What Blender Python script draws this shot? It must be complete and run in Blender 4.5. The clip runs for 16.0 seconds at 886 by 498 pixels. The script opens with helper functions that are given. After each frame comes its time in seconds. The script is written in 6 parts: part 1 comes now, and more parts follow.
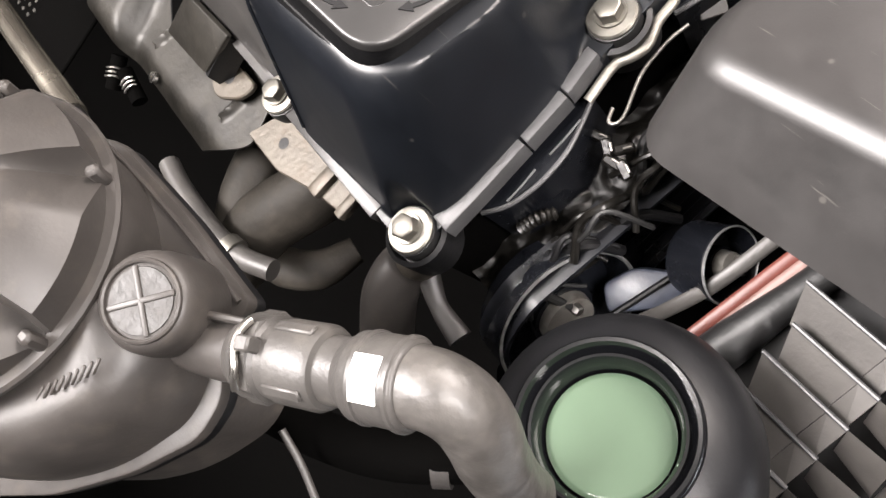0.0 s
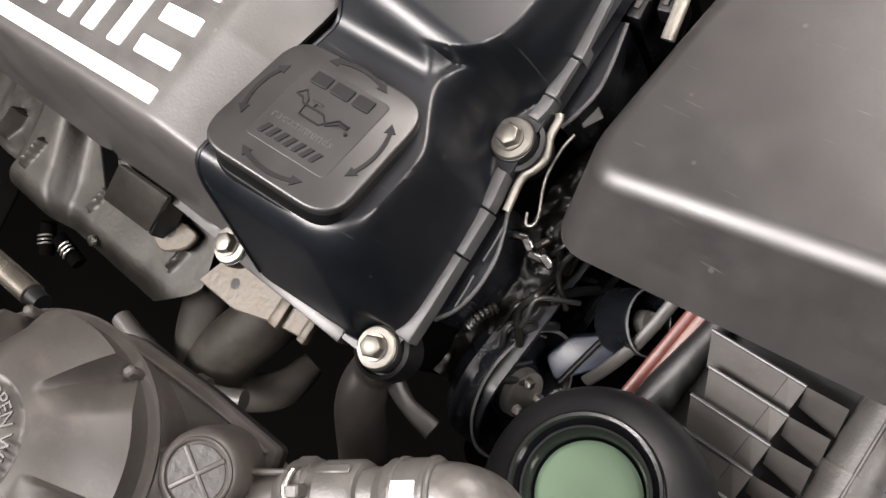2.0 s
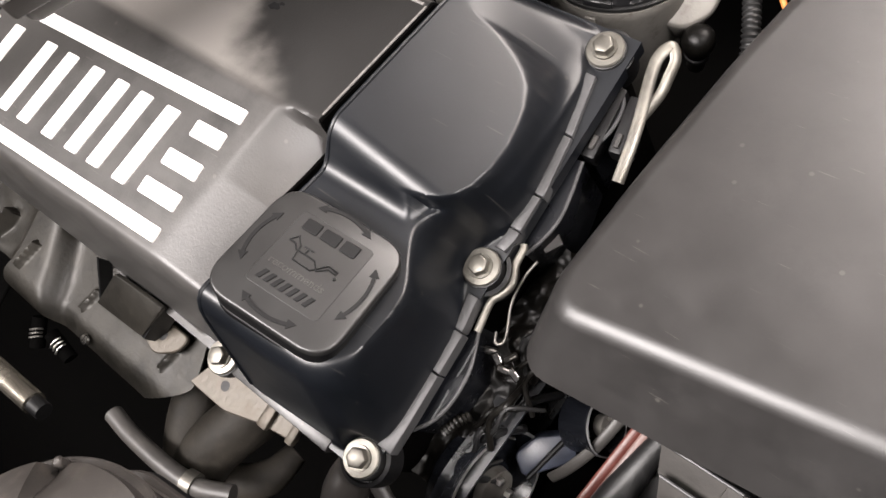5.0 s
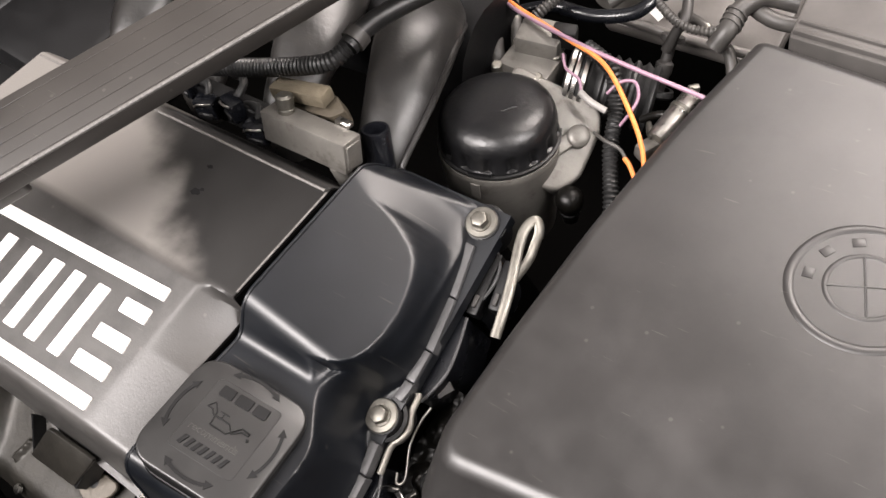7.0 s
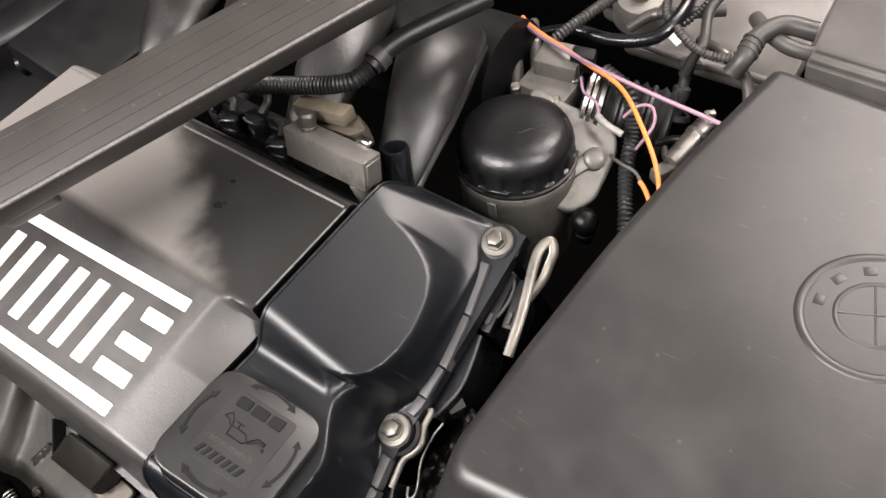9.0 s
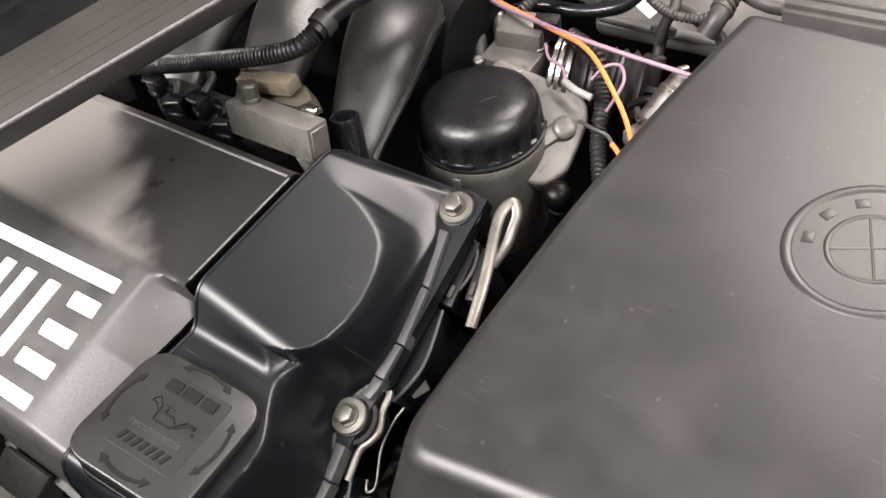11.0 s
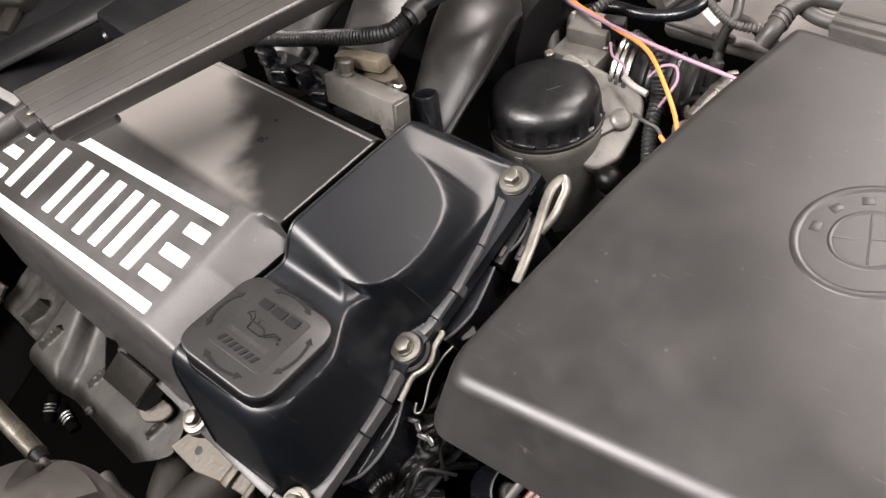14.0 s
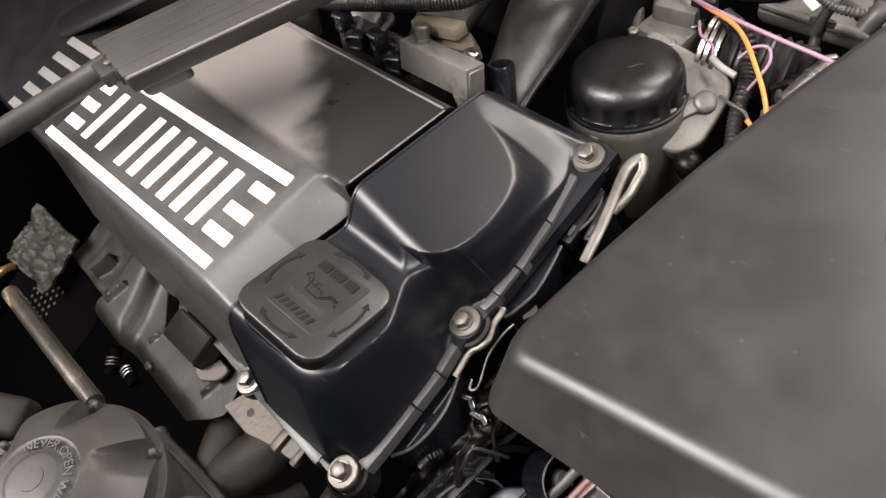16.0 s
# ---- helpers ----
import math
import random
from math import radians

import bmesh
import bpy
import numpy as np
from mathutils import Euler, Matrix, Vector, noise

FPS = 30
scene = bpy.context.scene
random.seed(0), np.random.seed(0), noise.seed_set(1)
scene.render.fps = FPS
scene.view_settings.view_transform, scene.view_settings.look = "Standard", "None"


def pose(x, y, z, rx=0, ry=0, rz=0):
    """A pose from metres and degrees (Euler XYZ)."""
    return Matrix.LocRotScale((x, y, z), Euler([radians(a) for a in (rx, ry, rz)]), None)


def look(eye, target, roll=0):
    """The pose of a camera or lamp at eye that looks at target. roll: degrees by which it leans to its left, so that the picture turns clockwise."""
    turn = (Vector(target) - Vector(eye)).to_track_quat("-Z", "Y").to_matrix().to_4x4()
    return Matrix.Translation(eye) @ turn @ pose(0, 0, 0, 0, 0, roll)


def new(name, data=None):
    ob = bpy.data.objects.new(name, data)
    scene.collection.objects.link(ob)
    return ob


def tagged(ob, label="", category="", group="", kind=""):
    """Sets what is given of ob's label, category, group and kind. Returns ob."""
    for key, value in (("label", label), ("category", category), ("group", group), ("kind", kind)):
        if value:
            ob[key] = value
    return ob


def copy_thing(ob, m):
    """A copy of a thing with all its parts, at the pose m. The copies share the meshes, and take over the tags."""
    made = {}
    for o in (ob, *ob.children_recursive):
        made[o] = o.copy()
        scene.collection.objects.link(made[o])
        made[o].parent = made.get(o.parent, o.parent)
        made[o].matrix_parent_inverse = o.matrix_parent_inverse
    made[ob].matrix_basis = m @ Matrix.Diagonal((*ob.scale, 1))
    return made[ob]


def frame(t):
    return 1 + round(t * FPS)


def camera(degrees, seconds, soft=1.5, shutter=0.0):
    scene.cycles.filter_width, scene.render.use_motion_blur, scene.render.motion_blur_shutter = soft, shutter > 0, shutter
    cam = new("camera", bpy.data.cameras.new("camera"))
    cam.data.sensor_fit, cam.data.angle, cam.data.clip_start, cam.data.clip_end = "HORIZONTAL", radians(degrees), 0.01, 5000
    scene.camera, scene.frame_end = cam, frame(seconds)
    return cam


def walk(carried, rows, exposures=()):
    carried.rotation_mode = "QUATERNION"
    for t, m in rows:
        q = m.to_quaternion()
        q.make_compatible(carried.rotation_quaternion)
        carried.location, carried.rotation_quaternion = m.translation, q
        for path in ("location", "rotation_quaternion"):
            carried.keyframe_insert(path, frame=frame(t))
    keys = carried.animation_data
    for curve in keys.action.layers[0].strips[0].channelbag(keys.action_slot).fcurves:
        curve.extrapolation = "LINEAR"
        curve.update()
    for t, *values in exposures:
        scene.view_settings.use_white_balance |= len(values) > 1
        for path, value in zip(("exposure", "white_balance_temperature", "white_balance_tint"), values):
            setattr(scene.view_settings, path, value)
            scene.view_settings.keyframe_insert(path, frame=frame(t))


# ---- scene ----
cam = camera(58.5, 16.0, soft=1.5)
# The engine leans 20 degrees about its crankshaft; ENGINE carries its axes (x along the crank to the front, z off the gasket face).
ENGINE = pose(0, 0, 0, 20, 0, 0)
PATH = [
    (0, (0.17, -0.059, 0.266), (-0.815, -0.381, -1.444), -62.1),
    (0.5, (0.175, -0.07, 0.302), (-0.789, -0.271, -1.438), -64.4),
    (1, (0.179, -0.06, 0.316), (-0.757, -0.181, -1.447), -62.3),
    (1.5, (0.181, -0.049, 0.32), (-0.75, -0.135, -1.448), -61.4),
    (2, (0.168, -0.049, 0.321), (-0.755, -0.106, -1.452), -60.3),
    (2.5, (0.171, -0.054, 0.327), (-0.759, -0.093, -1.443), -59.8),
    (3, (0.182, -0.048, 0.328), (-0.741, -0.062, -1.446), -59.0),
    (3.2, (0.181, -0.048, 0.33), (-0.748, -0.042, -1.441), -58.2),
    (5.5, (0.159, 0.004, 0.394), (-0.738, 0.082, -1.392), -53.1),
    (6, (0.18, 0.019, 0.416), (-0.747, 0.181, -1.349), -49.4),
    (6.5, (0.192, 0.024, 0.416), (-0.716, 0.272, -1.348), -45.6),
    (7, (0.193, 0.028, 0.427), (-0.688, 0.343, -1.34), -42.4),
    (7.5, (0.209, 0.015, 0.421), (-0.718, 0.353, -1.319), -42.5),
    (8, (0.204, 0.014, 0.43), (-0.693, 0.354, -1.325), -41.1),
    (8.5, (0.198, 0.017, 0.438), (-0.704, 0.394, -1.307), -38.5),
    (8.7, (0.194, 0.03, 0.439), (-0.711, 0.353, -1.315), -40.9),
    (10.8, (0.232, 0.0, 0.37), (-0.834, 0.468, -1.256), -39.9),
    (11, (0.22, 0.011, 0.371), (-0.778, 0.432, -1.309), -41.0),
    (11.5, (0.21, 0.009, 0.368), (-0.801, 0.393, -1.315), -43.1),
    (12, (0.213, -0.005, 0.391), (-0.841, 0.319, -1.277), -45.1),
    (12.5, (0.228, -0.019, 0.414), (-0.829, 0.298, -1.254), -44.1),
    (13, (0.252, -0.021, 0.422), (-0.811, 0.304, -1.241), -43.2),
    (13.5, (0.266, -0.017, 0.422), (-0.798, 0.336, -1.235), -41.7),
    (14, (0.27, -0.013, 0.418), (-0.858, 0.294, -1.205), -42.2),
    (14.5, (0.266, -0.017, 0.419), (-0.958, 0.228, -1.144), -42.7),
    (15, (0.27, -0.015, 0.417), (-0.975, 0.214, -1.131), -42.7),
    (15.5, (0.278, -0.012, 0.417), (-0.972, 0.212, -1.128), -43.1),
    (16, (0.266, -0.021, 0.4), (-0.965, 0.174, -1.164), -43.5),
]
walk(cam, [(t, ENGINE @ look(eye, target, roll)) for t, eye, target, roll in PATH], exposures=[(0.0, 0.95), (0.6, 0.74), (1.5, 0.43), (3.2, 0.14), (5.5, 0.14), (6.5, 0.02), (7.5, -0.1), (8.7, -0.17), (11.0, 0.0), (12.5, -0.07), (14.0, 0.06), (15.0, 0.0), (16.0, -0.15)])

# ---- light ----
world = bpy.data.worlds.new("world")
scene.world = world
world.use_nodes = True
world.node_tree.nodes["Background"].inputs[0].default_value = (0.9, 0.95, 1.0, 1)
world.node_tree.nodes["Background"].inputs[1].default_value = 0.15


def area_lamp(name, place, aim, sx, sy, power, colour=(1.0, 0.935, 0.915)):
    data = bpy.data.lights.new(name, "AREA")
    data.shape, data.size, data.size_y, data.energy, data.color = "RECTANGLE", sx, sy, power, colour
    ob = new(name, data)
    ob.matrix_world = look(place, aim)
    return ob


area_lamp("ceiling_lamp", (-0.7, -1.55, 1.85), (-0.7, 0.0, 0.0), 2.1, 0.8, 245)
area_lamp("ceiling_lamp", (1.55, 0.1, 1.85), (0.0, 0.0, 0.0), 0.45, 1.6, 105)
area_lamp("ceiling_panel", (0.3, 1.75, 2.05), (0.3, 1.75, 0.0), 1.7, 1.1, 172, (1.0, 0.9, 0.85))


# ---- materials ----
def speckle(nt, value, lo, hi, colour, amount):
    """Mixes pale dust into a colour where a texture's value goes from lo to hi."""
    mr = nt.nodes.new("ShaderNodeMapRange")
    mr.inputs["From Min"].default_value, mr.inputs["From Max"].default_value, mr.inputs["To Max"].default_value = lo, hi, amount
    nt.links.new(value, mr.inputs["Value"])
    mx = nt.nodes.new("ShaderNodeMix")
    mx.data_type = "RGBA"
    nt.links.new(mr.outputs["Result"], mx.inputs["Factor"])
    nt.links.new(colour, mx.inputs["A"])
    mx.inputs["B"].default_value = (0.3, 0.28, 0.25, 1)
    return mx.outputs["Result"]


def mat(name, colour, rough=0.5, metal=0.0, grain=600.0, bump=0.1, var=0.25, stain=25.0, spec=0.5, rvar=0.15, coat=0.0, dirt=None, dirt_amount=0.0, scratch=0.0):
    m = bpy.data.materials.new(name)
    m.use_nodes = True
    nt = m.node_tree
    b = nt.nodes["Principled BSDF"]
    b.inputs["Metallic"].default_value = metal
    b.inputs["Specular IOR Level"].default_value = spec
    b.inputs["Coat Weight"].default_value = coat
    co = nt.nodes.new("ShaderNodeTexCoord")
    big = nt.nodes.new("ShaderNodeTexNoise")
    big.inputs["Scale"].default_value, big.inputs["Detail"].default_value, big.inputs["Roughness"].default_value = stain, 6, 0.65
    fine = nt.nodes.new("ShaderNodeTexNoise")
    fine.inputs["Scale"].default_value, fine.inputs["Detail"].default_value = grain, 3
    for n in (big, fine):
        nt.links.new(co.outputs["Object"], n.inputs["Vector"])
    ramp = nt.nodes.new("ShaderNodeValToRGB")
    ramp.color_ramp.elements[0].position, ramp.color_ramp.elements[1].position = 0.3, 0.72
    lo, hi = [c * (1 - var) for c in colour], [min(1.0, c * (1 + var)) for c in colour]
    ramp.color_ramp.elements[0].color, ramp.color_ramp.elements[1].color = (*lo, 1), (*hi, 1)
    nt.links.new(big.outputs["Fac"], ramp.inputs["Fac"])
    out = ramp.outputs["Color"]
    if dirt:
        d = nt.nodes.new("ShaderNodeTexNoise")
        d.inputs["Scale"].default_value, d.inputs["Detail"].default_value, d.inputs["Roughness"].default_value = stain * 2.3, 8, 0.7
        nt.links.new(co.outputs["Object"], d.inputs["Vector"])
        r2 = nt.nodes.new("ShaderNodeValToRGB")
        r2.color_ramp.elements[0].position, r2.color_ramp.elements[1].position = 0.52, 0.75
        r2.color_ramp.elements[1].color = (dirt_amount, dirt_amount, dirt_amount, 1)
        nt.links.new(d.outputs["Fac"], r2.inputs["Fac"])
        mix = nt.nodes.new("ShaderNodeMix")
        mix.data_type = "RGBA"
        nt.links.new(r2.outputs["Color"], mix.inputs["Factor"])
        nt.links.new(out, mix.inputs["A"])
        mix.inputs["B"].default_value = (*dirt, 1)
        out = mix.outputs["Result"]
    if scratch:
        for size, turn, lo_ in ((9.0, 0.5, 0.725), (14.0, -0.9, 0.74)):
            mp = nt.nodes.new("ShaderNodeMapping")
            mp.inputs["Rotation"].default_value, mp.inputs["Scale"].default_value = (0, 0, turn), (size * 3, size * 60, size)
            nt.links.new(co.outputs["Object"], mp.inputs["Vector"])
            line = nt.nodes.new("ShaderNodeTexNoise")
            line.inputs["Scale"].default_value, line.inputs["Detail"].default_value = 1.0, 2
            nt.links.new(mp.outputs["Vector"], line.inputs["Vector"])
            out = speckle(nt, line.outputs["Fac"], lo_, lo_ + 0.03, out, scratch)
        dots = nt.nodes.new("ShaderNodeTexVoronoi")
        dots.inputs["Scale"].default_value = 55.0
        nt.links.new(co.outputs["Object"], dots.inputs["Vector"])
        out = speckle(nt, dots.outputs["Distance"], 0.075, 0.045, out, scratch * 0.8)
    nt.links.new(out, b.inputs["Base Color"])
    rr = nt.nodes.new("ShaderNodeMapRange")
    rr.inputs["To Min"].default_value, rr.inputs["To Max"].default_value = max(0.02, rough - rvar), min(1.0, rough + rvar)
    nt.links.new(big.outputs["Fac"], rr.inputs["Value"])
    nt.links.new(rr.outputs["Result"], b.inputs["Roughness"])
    bm_ = nt.nodes.new("ShaderNodeBump")
    bm_.inputs["Strength"].default_value, bm_.inputs["Distance"].default_value = bump, 0.001
    nt.links.new(fine.outputs["Fac"], bm_.inputs["Height"])
    nt.links.new(bm_.outputs["Normal"], b.inputs["Normal"])
    return m


COVER = mat("satin_black_plastic", (0.0036, 0.0044, 0.006), 0.37, grain=900, bump=0.035, rvar=0.08, spec=0.42, scratch=0.06)
SHELL = mat("grey_cover_plastic", (0.036, 0.0343, 0.0328), 0.38, grain=900, bump=0.1, stain=9, rvar=0.2, var=0.35, scratch=0.12, dirt=(0.006, 0.0058, 0.0055), dirt_amount=0.8)
def two_tone_side(m, edge, slope, pale, oily):
    """A pale tone on the rear of the side panel, a dark one (oily) on its front, with a ragged edge between."""
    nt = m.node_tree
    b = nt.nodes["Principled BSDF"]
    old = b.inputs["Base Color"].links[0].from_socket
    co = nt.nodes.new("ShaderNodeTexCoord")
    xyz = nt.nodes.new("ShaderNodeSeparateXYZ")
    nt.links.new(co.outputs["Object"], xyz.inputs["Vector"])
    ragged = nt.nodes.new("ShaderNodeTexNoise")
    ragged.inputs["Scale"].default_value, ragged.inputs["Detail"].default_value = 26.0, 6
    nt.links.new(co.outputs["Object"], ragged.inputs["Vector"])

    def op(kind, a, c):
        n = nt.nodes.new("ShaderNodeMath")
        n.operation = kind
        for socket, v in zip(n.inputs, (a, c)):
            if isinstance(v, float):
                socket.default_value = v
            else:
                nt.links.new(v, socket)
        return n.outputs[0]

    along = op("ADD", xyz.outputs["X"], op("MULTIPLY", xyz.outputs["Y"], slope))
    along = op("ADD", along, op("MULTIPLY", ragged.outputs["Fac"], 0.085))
    front_mix = nt.nodes.new("ShaderNodeMapRange")
    front_mix.interpolation_type = "SMOOTHSTEP"
    front_mix.inputs["From Min"].default_value, front_mix.inputs["From Max"].default_value = edge, edge + 0.045
    nt.links.new(along, front_mix.inputs["Value"])
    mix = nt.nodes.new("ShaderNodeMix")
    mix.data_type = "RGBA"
    nt.links.new(front_mix.outputs["Result"], mix.inputs["Factor"])
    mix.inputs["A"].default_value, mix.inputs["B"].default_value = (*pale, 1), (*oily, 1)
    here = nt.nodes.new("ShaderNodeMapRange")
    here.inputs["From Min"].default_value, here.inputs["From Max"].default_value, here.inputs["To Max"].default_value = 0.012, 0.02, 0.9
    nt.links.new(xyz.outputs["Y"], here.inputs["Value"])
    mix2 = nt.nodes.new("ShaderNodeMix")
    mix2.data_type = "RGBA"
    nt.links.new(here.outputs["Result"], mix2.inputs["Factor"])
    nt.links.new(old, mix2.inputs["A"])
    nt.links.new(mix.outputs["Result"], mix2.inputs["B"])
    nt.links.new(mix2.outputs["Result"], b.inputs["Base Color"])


# rear tone first, then the much darker front tone
two_tone_side(SHELL, 0.2, 1.4, (0.142, 0.133, 0.124), (0.0085, 0.0082, 0.008))
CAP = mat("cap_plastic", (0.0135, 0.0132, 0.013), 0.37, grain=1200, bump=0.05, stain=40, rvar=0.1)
BOX = mat("airbox_plastic", (0.0175, 0.0165, 0.0161), 0.4, grain=1300, bump=0.035, stain=11, rvar=0.2, var=0.4, scratch=0.1, dirt=(0.008, 0.0078, 0.0076), dirt_amount=0.7)
SILVER = mat("silver_paint", (0.8, 0.78, 0.75), 0.4, metal=0.25, var=0.05, grain=500, bump=0.05)
ZINC = mat("zinc_plated_steel", (0.155, 0.148, 0.131), 0.42, metal=0.85, stain=90, dirt=(0.14, 0.12, 0.09), dirt_amount=0.6)
DULL_STEEL = mat("dull_oily_steel", (0.2, 0.19, 0.175), 0.4, metal=0.9, stain=80, var=0.3)
STEEL = mat("bright_steel", (0.5, 0.48, 0.45), 0.3, metal=1.0, stain=80, var=0.25, dirt=(0.1, 0.09, 0.07), dirt_amount=0.5)
ALU = mat("cast_aluminium", (0.135, 0.128, 0.116), 0.42, metal=0.4, grain=500, bump=0.14, stain=35, dirt=(0.04, 0.032, 0.024), dirt_amount=0.85)
RUSTY = mat("heat_stained_steel", (0.06, 0.052, 0.041), 0.48, metal=0.4, grain=300, bump=0.3, stain=40, dirt=(0.05, 0.034, 0.022), dirt_amount=0.8)
SHIELD = mat("dull_heat_shield", (0.0145, 0.0129, 0.0101), 0.5, metal=0.35, grain=250, bump=0.3, stain=35, var=0.55, dirt=(0.005, 0.0044, 0.0034), dirt_amount=1.0)
LIP = mat("scuffed_grey_edge", (0.038, 0.038, 0.039), 0.45, grain=700, bump=0.15, stain=60)
RUNNER = mat("manifold_plastic", (0.0095, 0.0089, 0.0084), 0.36, grain=300, bump=0.2, stain=28, rvar=0.3, dirt=(0.024, 0.021, 0.018), dirt_amount=0.6)
RADIATOR = mat("pale_radiator_metal", (0.24, 0.27, 0.3), 0.4, metal=0.3, grain=300, bump=0.2, stain=60)
VANE = mat("dusty_vane_plastic", (0.042, 0.039, 0.036), 0.5, grain=700, bump=0.1, stain=40, dirt=(0.03, 0.028, 0.025), dirt_amount=0.5)
TRIM = mat("dusty_trim_plastic", (0.06, 0.056, 0.053), 0.42, grain=700, bump=0.08, stain=25, rvar=0.1)
WING = mat("painted_inner_wing", (0.13, 0.12, 0.112), 0.4, grain=300, bump=0.1, stain=20)
DARK_FOAM = mat("dark_brown_foam", (0.05, 0.04, 0.026), 0.75, grain=400, bump=0.6, stain=80)
TAN = mat("dusty_brown_plastic", (0.012, 0.0105, 0.0085), 0.6, stain=30, spec=0.12)
DOME = mat("smooth_dark_moulding", (0.0048, 0.0049, 0.0055), 0.42, spec=0.2, grain=700, bump=0.06, stain=30)
RUBBER = mat("black_rubber", (0.01, 0.01, 0.01), 0.45, grain=500, bump=0.15)
BRAID = mat("ribbed_grey_hose_rubber", (0.043, 0.04, 0.037), 0.4, spec=0.45, grain=260, bump=0.3, stain=120, var=0.35, dirt=(0.085, 0.078, 0.067), dirt_amount=0.35)
GREYHOSE = mat("dusty_grey_hose", (0.038, 0.0357, 0.0334), 0.44, spec=0.4, grain=700, bump=0.15, stain=45, dirt=(0.085, 0.078, 0.067), dirt_amount=0.4)
TANK = mat("dusty_tank_plastic", (0.026, 0.0234, 0.0216), 0.45, spec=0.33, grain=700, bump=0.07, stain=35, dirt=(0.062, 0.053, 0.044), dirt_amount=0.45, rvar=0.2)
DUSTY = mat("dusty_pipe_rubber", (0.015, 0.0132, 0.0108), 0.6, spec=0.15, grain=300, bump=0.3, stain=60, var=0.4, dirt=(0.028, 0.024, 0.019), dirt_amount=0.6)
# DEEP: near black, the shade low in the bay put into the colour
DEEP = mat("deep_shade_black", (0.0007, 0.00065, 0.0006), 0.9, spec=0.02, grain=300, bump=0.3, stain=40)
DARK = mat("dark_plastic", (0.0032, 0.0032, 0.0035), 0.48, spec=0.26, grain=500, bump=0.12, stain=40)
SHINY = mat("shiny_black_plastic", (0.004, 0.0045, 0.006), 0.26, grain=800, bump=0.05)
GRIME = mat("oily_grime", (0.004, 0.0036, 0.003), 0.33, grain=180, bump=0.5, stain=70, spec=0.35, dirt=(0.011, 0.0095, 0.0072), dirt_amount=0.6)
FLUID = mat("green_coolant", (0.062, 0.092, 0.062), 0.12, var=0.04, bump=0.0, rvar=0.02, spec=0.3)
WETBLACK = mat("wet_gloss_black", (0.003, 0.0032, 0.0038), 0.12, grain=300, bump=0.06, rvar=0.06)
WET = mat("clear_wet_drop", (0.3, 0.36, 0.3), 0.05, bump=0.0, rvar=0.01)
BRIGHT = mat("polished_tube_steel", (0.5, 0.46, 0.39), 0.24, metal=0.97, stain=30, var=0.2, bump=0.02)
OILY = mat("wet_black_oil", (0.0022, 0.002, 0.0017), 0.36, grain=220, bump=0.3, stain=60, spec=0.18, rvar=0.12, dirt=(0.008, 0.0065, 0.0045), dirt_amount=0.4)
ORANGE = mat("orange_wire", (0.55, 0.17, 0.035), 0.45, var=0.1, stain=60)
PINK = mat("pink_wire", (0.22, 0.13, 0.175), 0.4, var=0.08)
RED = mat("faded_red_tube", (0.085, 0.022, 0.016), 0.4)
FADED = mat("faded_pink_plastic", (0.125, 0.075, 0.065), 0.45, stain=60, var=0.3)
BELT = mat("glossy_belt_rubber", (0.006, 0.0066, 0.0085), 0.3, grain=400, bump=0.1, spec=0.45)
BLUEGREY = mat("pale_blue_plastic", (0.028, 0.033, 0.047), 0.35, stain=70, var=0.35)
WORN_RIM = mat("worn_rim_metal", (0.2, 0.2, 0.2), 0.4, metal=0.6, stain=150, var=0.4)
FOAM = mat("woven_tan_foam", (0.12, 0.1, 0.068), 0.8, grain=500, bump=0.8, stain=60)
FOIL = mat("crumpled_foil", (0.017, 0.016, 0.0125), 0.55, metal=0.1, spec=0.2, grain=40, bump=0.2, stain=25, dirt=(0.026, 0.024, 0.018), dirt_amount=0.7)
BRASS = mat("tarnished_brass", (0.35, 0.24, 0.1), 0.35, metal=0.9, stain=70)
BRACE = mat("dusty_brown_black_plastic", (0.0225, 0.02, 0.018), 0.52, scratch=0.12, grain=700, bump=0.05, stain=12, spec=0.4, rvar=0.15, dirt=(0.03, 0.027, 0.024), dirt_amount=0.4)
RIBS = mat("grey_rib_plastic", (0.024, 0.0223, 0.021), 0.48, scratch=0.1, grain=700, bump=0.12, stain=30)
WORN_HIGHLIGHT = mat("worn_and_highlight_grey", (0.1, 0.095, 0.09), 0.6, stain=500, var=0.5, dirt=(0.03, 0.028, 0.026), dirt_amount=0.9)
FAINT = mat("faint_moulded_print", (0.031, 0.0288, 0.027), 0.5, stain=400, var=0.5, dirt=(0.024, 0.0225, 0.0215), dirt_amount=1.0)
DULL_SILVER = mat("dusty_silver_paint", (0.15, 0.145, 0.14), 0.5, metal=0.2, var=0.15, stain=40)
SLEEVE = mat("dusty_white_sleeve", (0.2, 0.19, 0.18), 0.5, stain=60)
PALE = mat("pale_grey_label", (0.6, 0.6, 0.58), 0.5, var=0.05)
WALL = mat("garage_plaster", (0.06, 0.058, 0.056), 0.8, grain=60, bump=0.3, stain=3)
CEILING = mat("white_ceiling", (0.75, 0.74, 0.72), 0.8, grain=60, bump=0.2, stain=3, var=0.08)
LINER = mat("bonnet_liner", (0.022, 0.019, 0.016), 0.9, grain=300, bump=0.6, stain=12)
FLOOR = mat("garage_concrete", (0.1, 0.095, 0.09), 0.75, grain=80, bump=0.4, stain=4)
EMBLEM = mat("smoother_cap_plate", (0.0105, 0.0103, 0.0102), 0.4, grain=1200, bump=0.05)
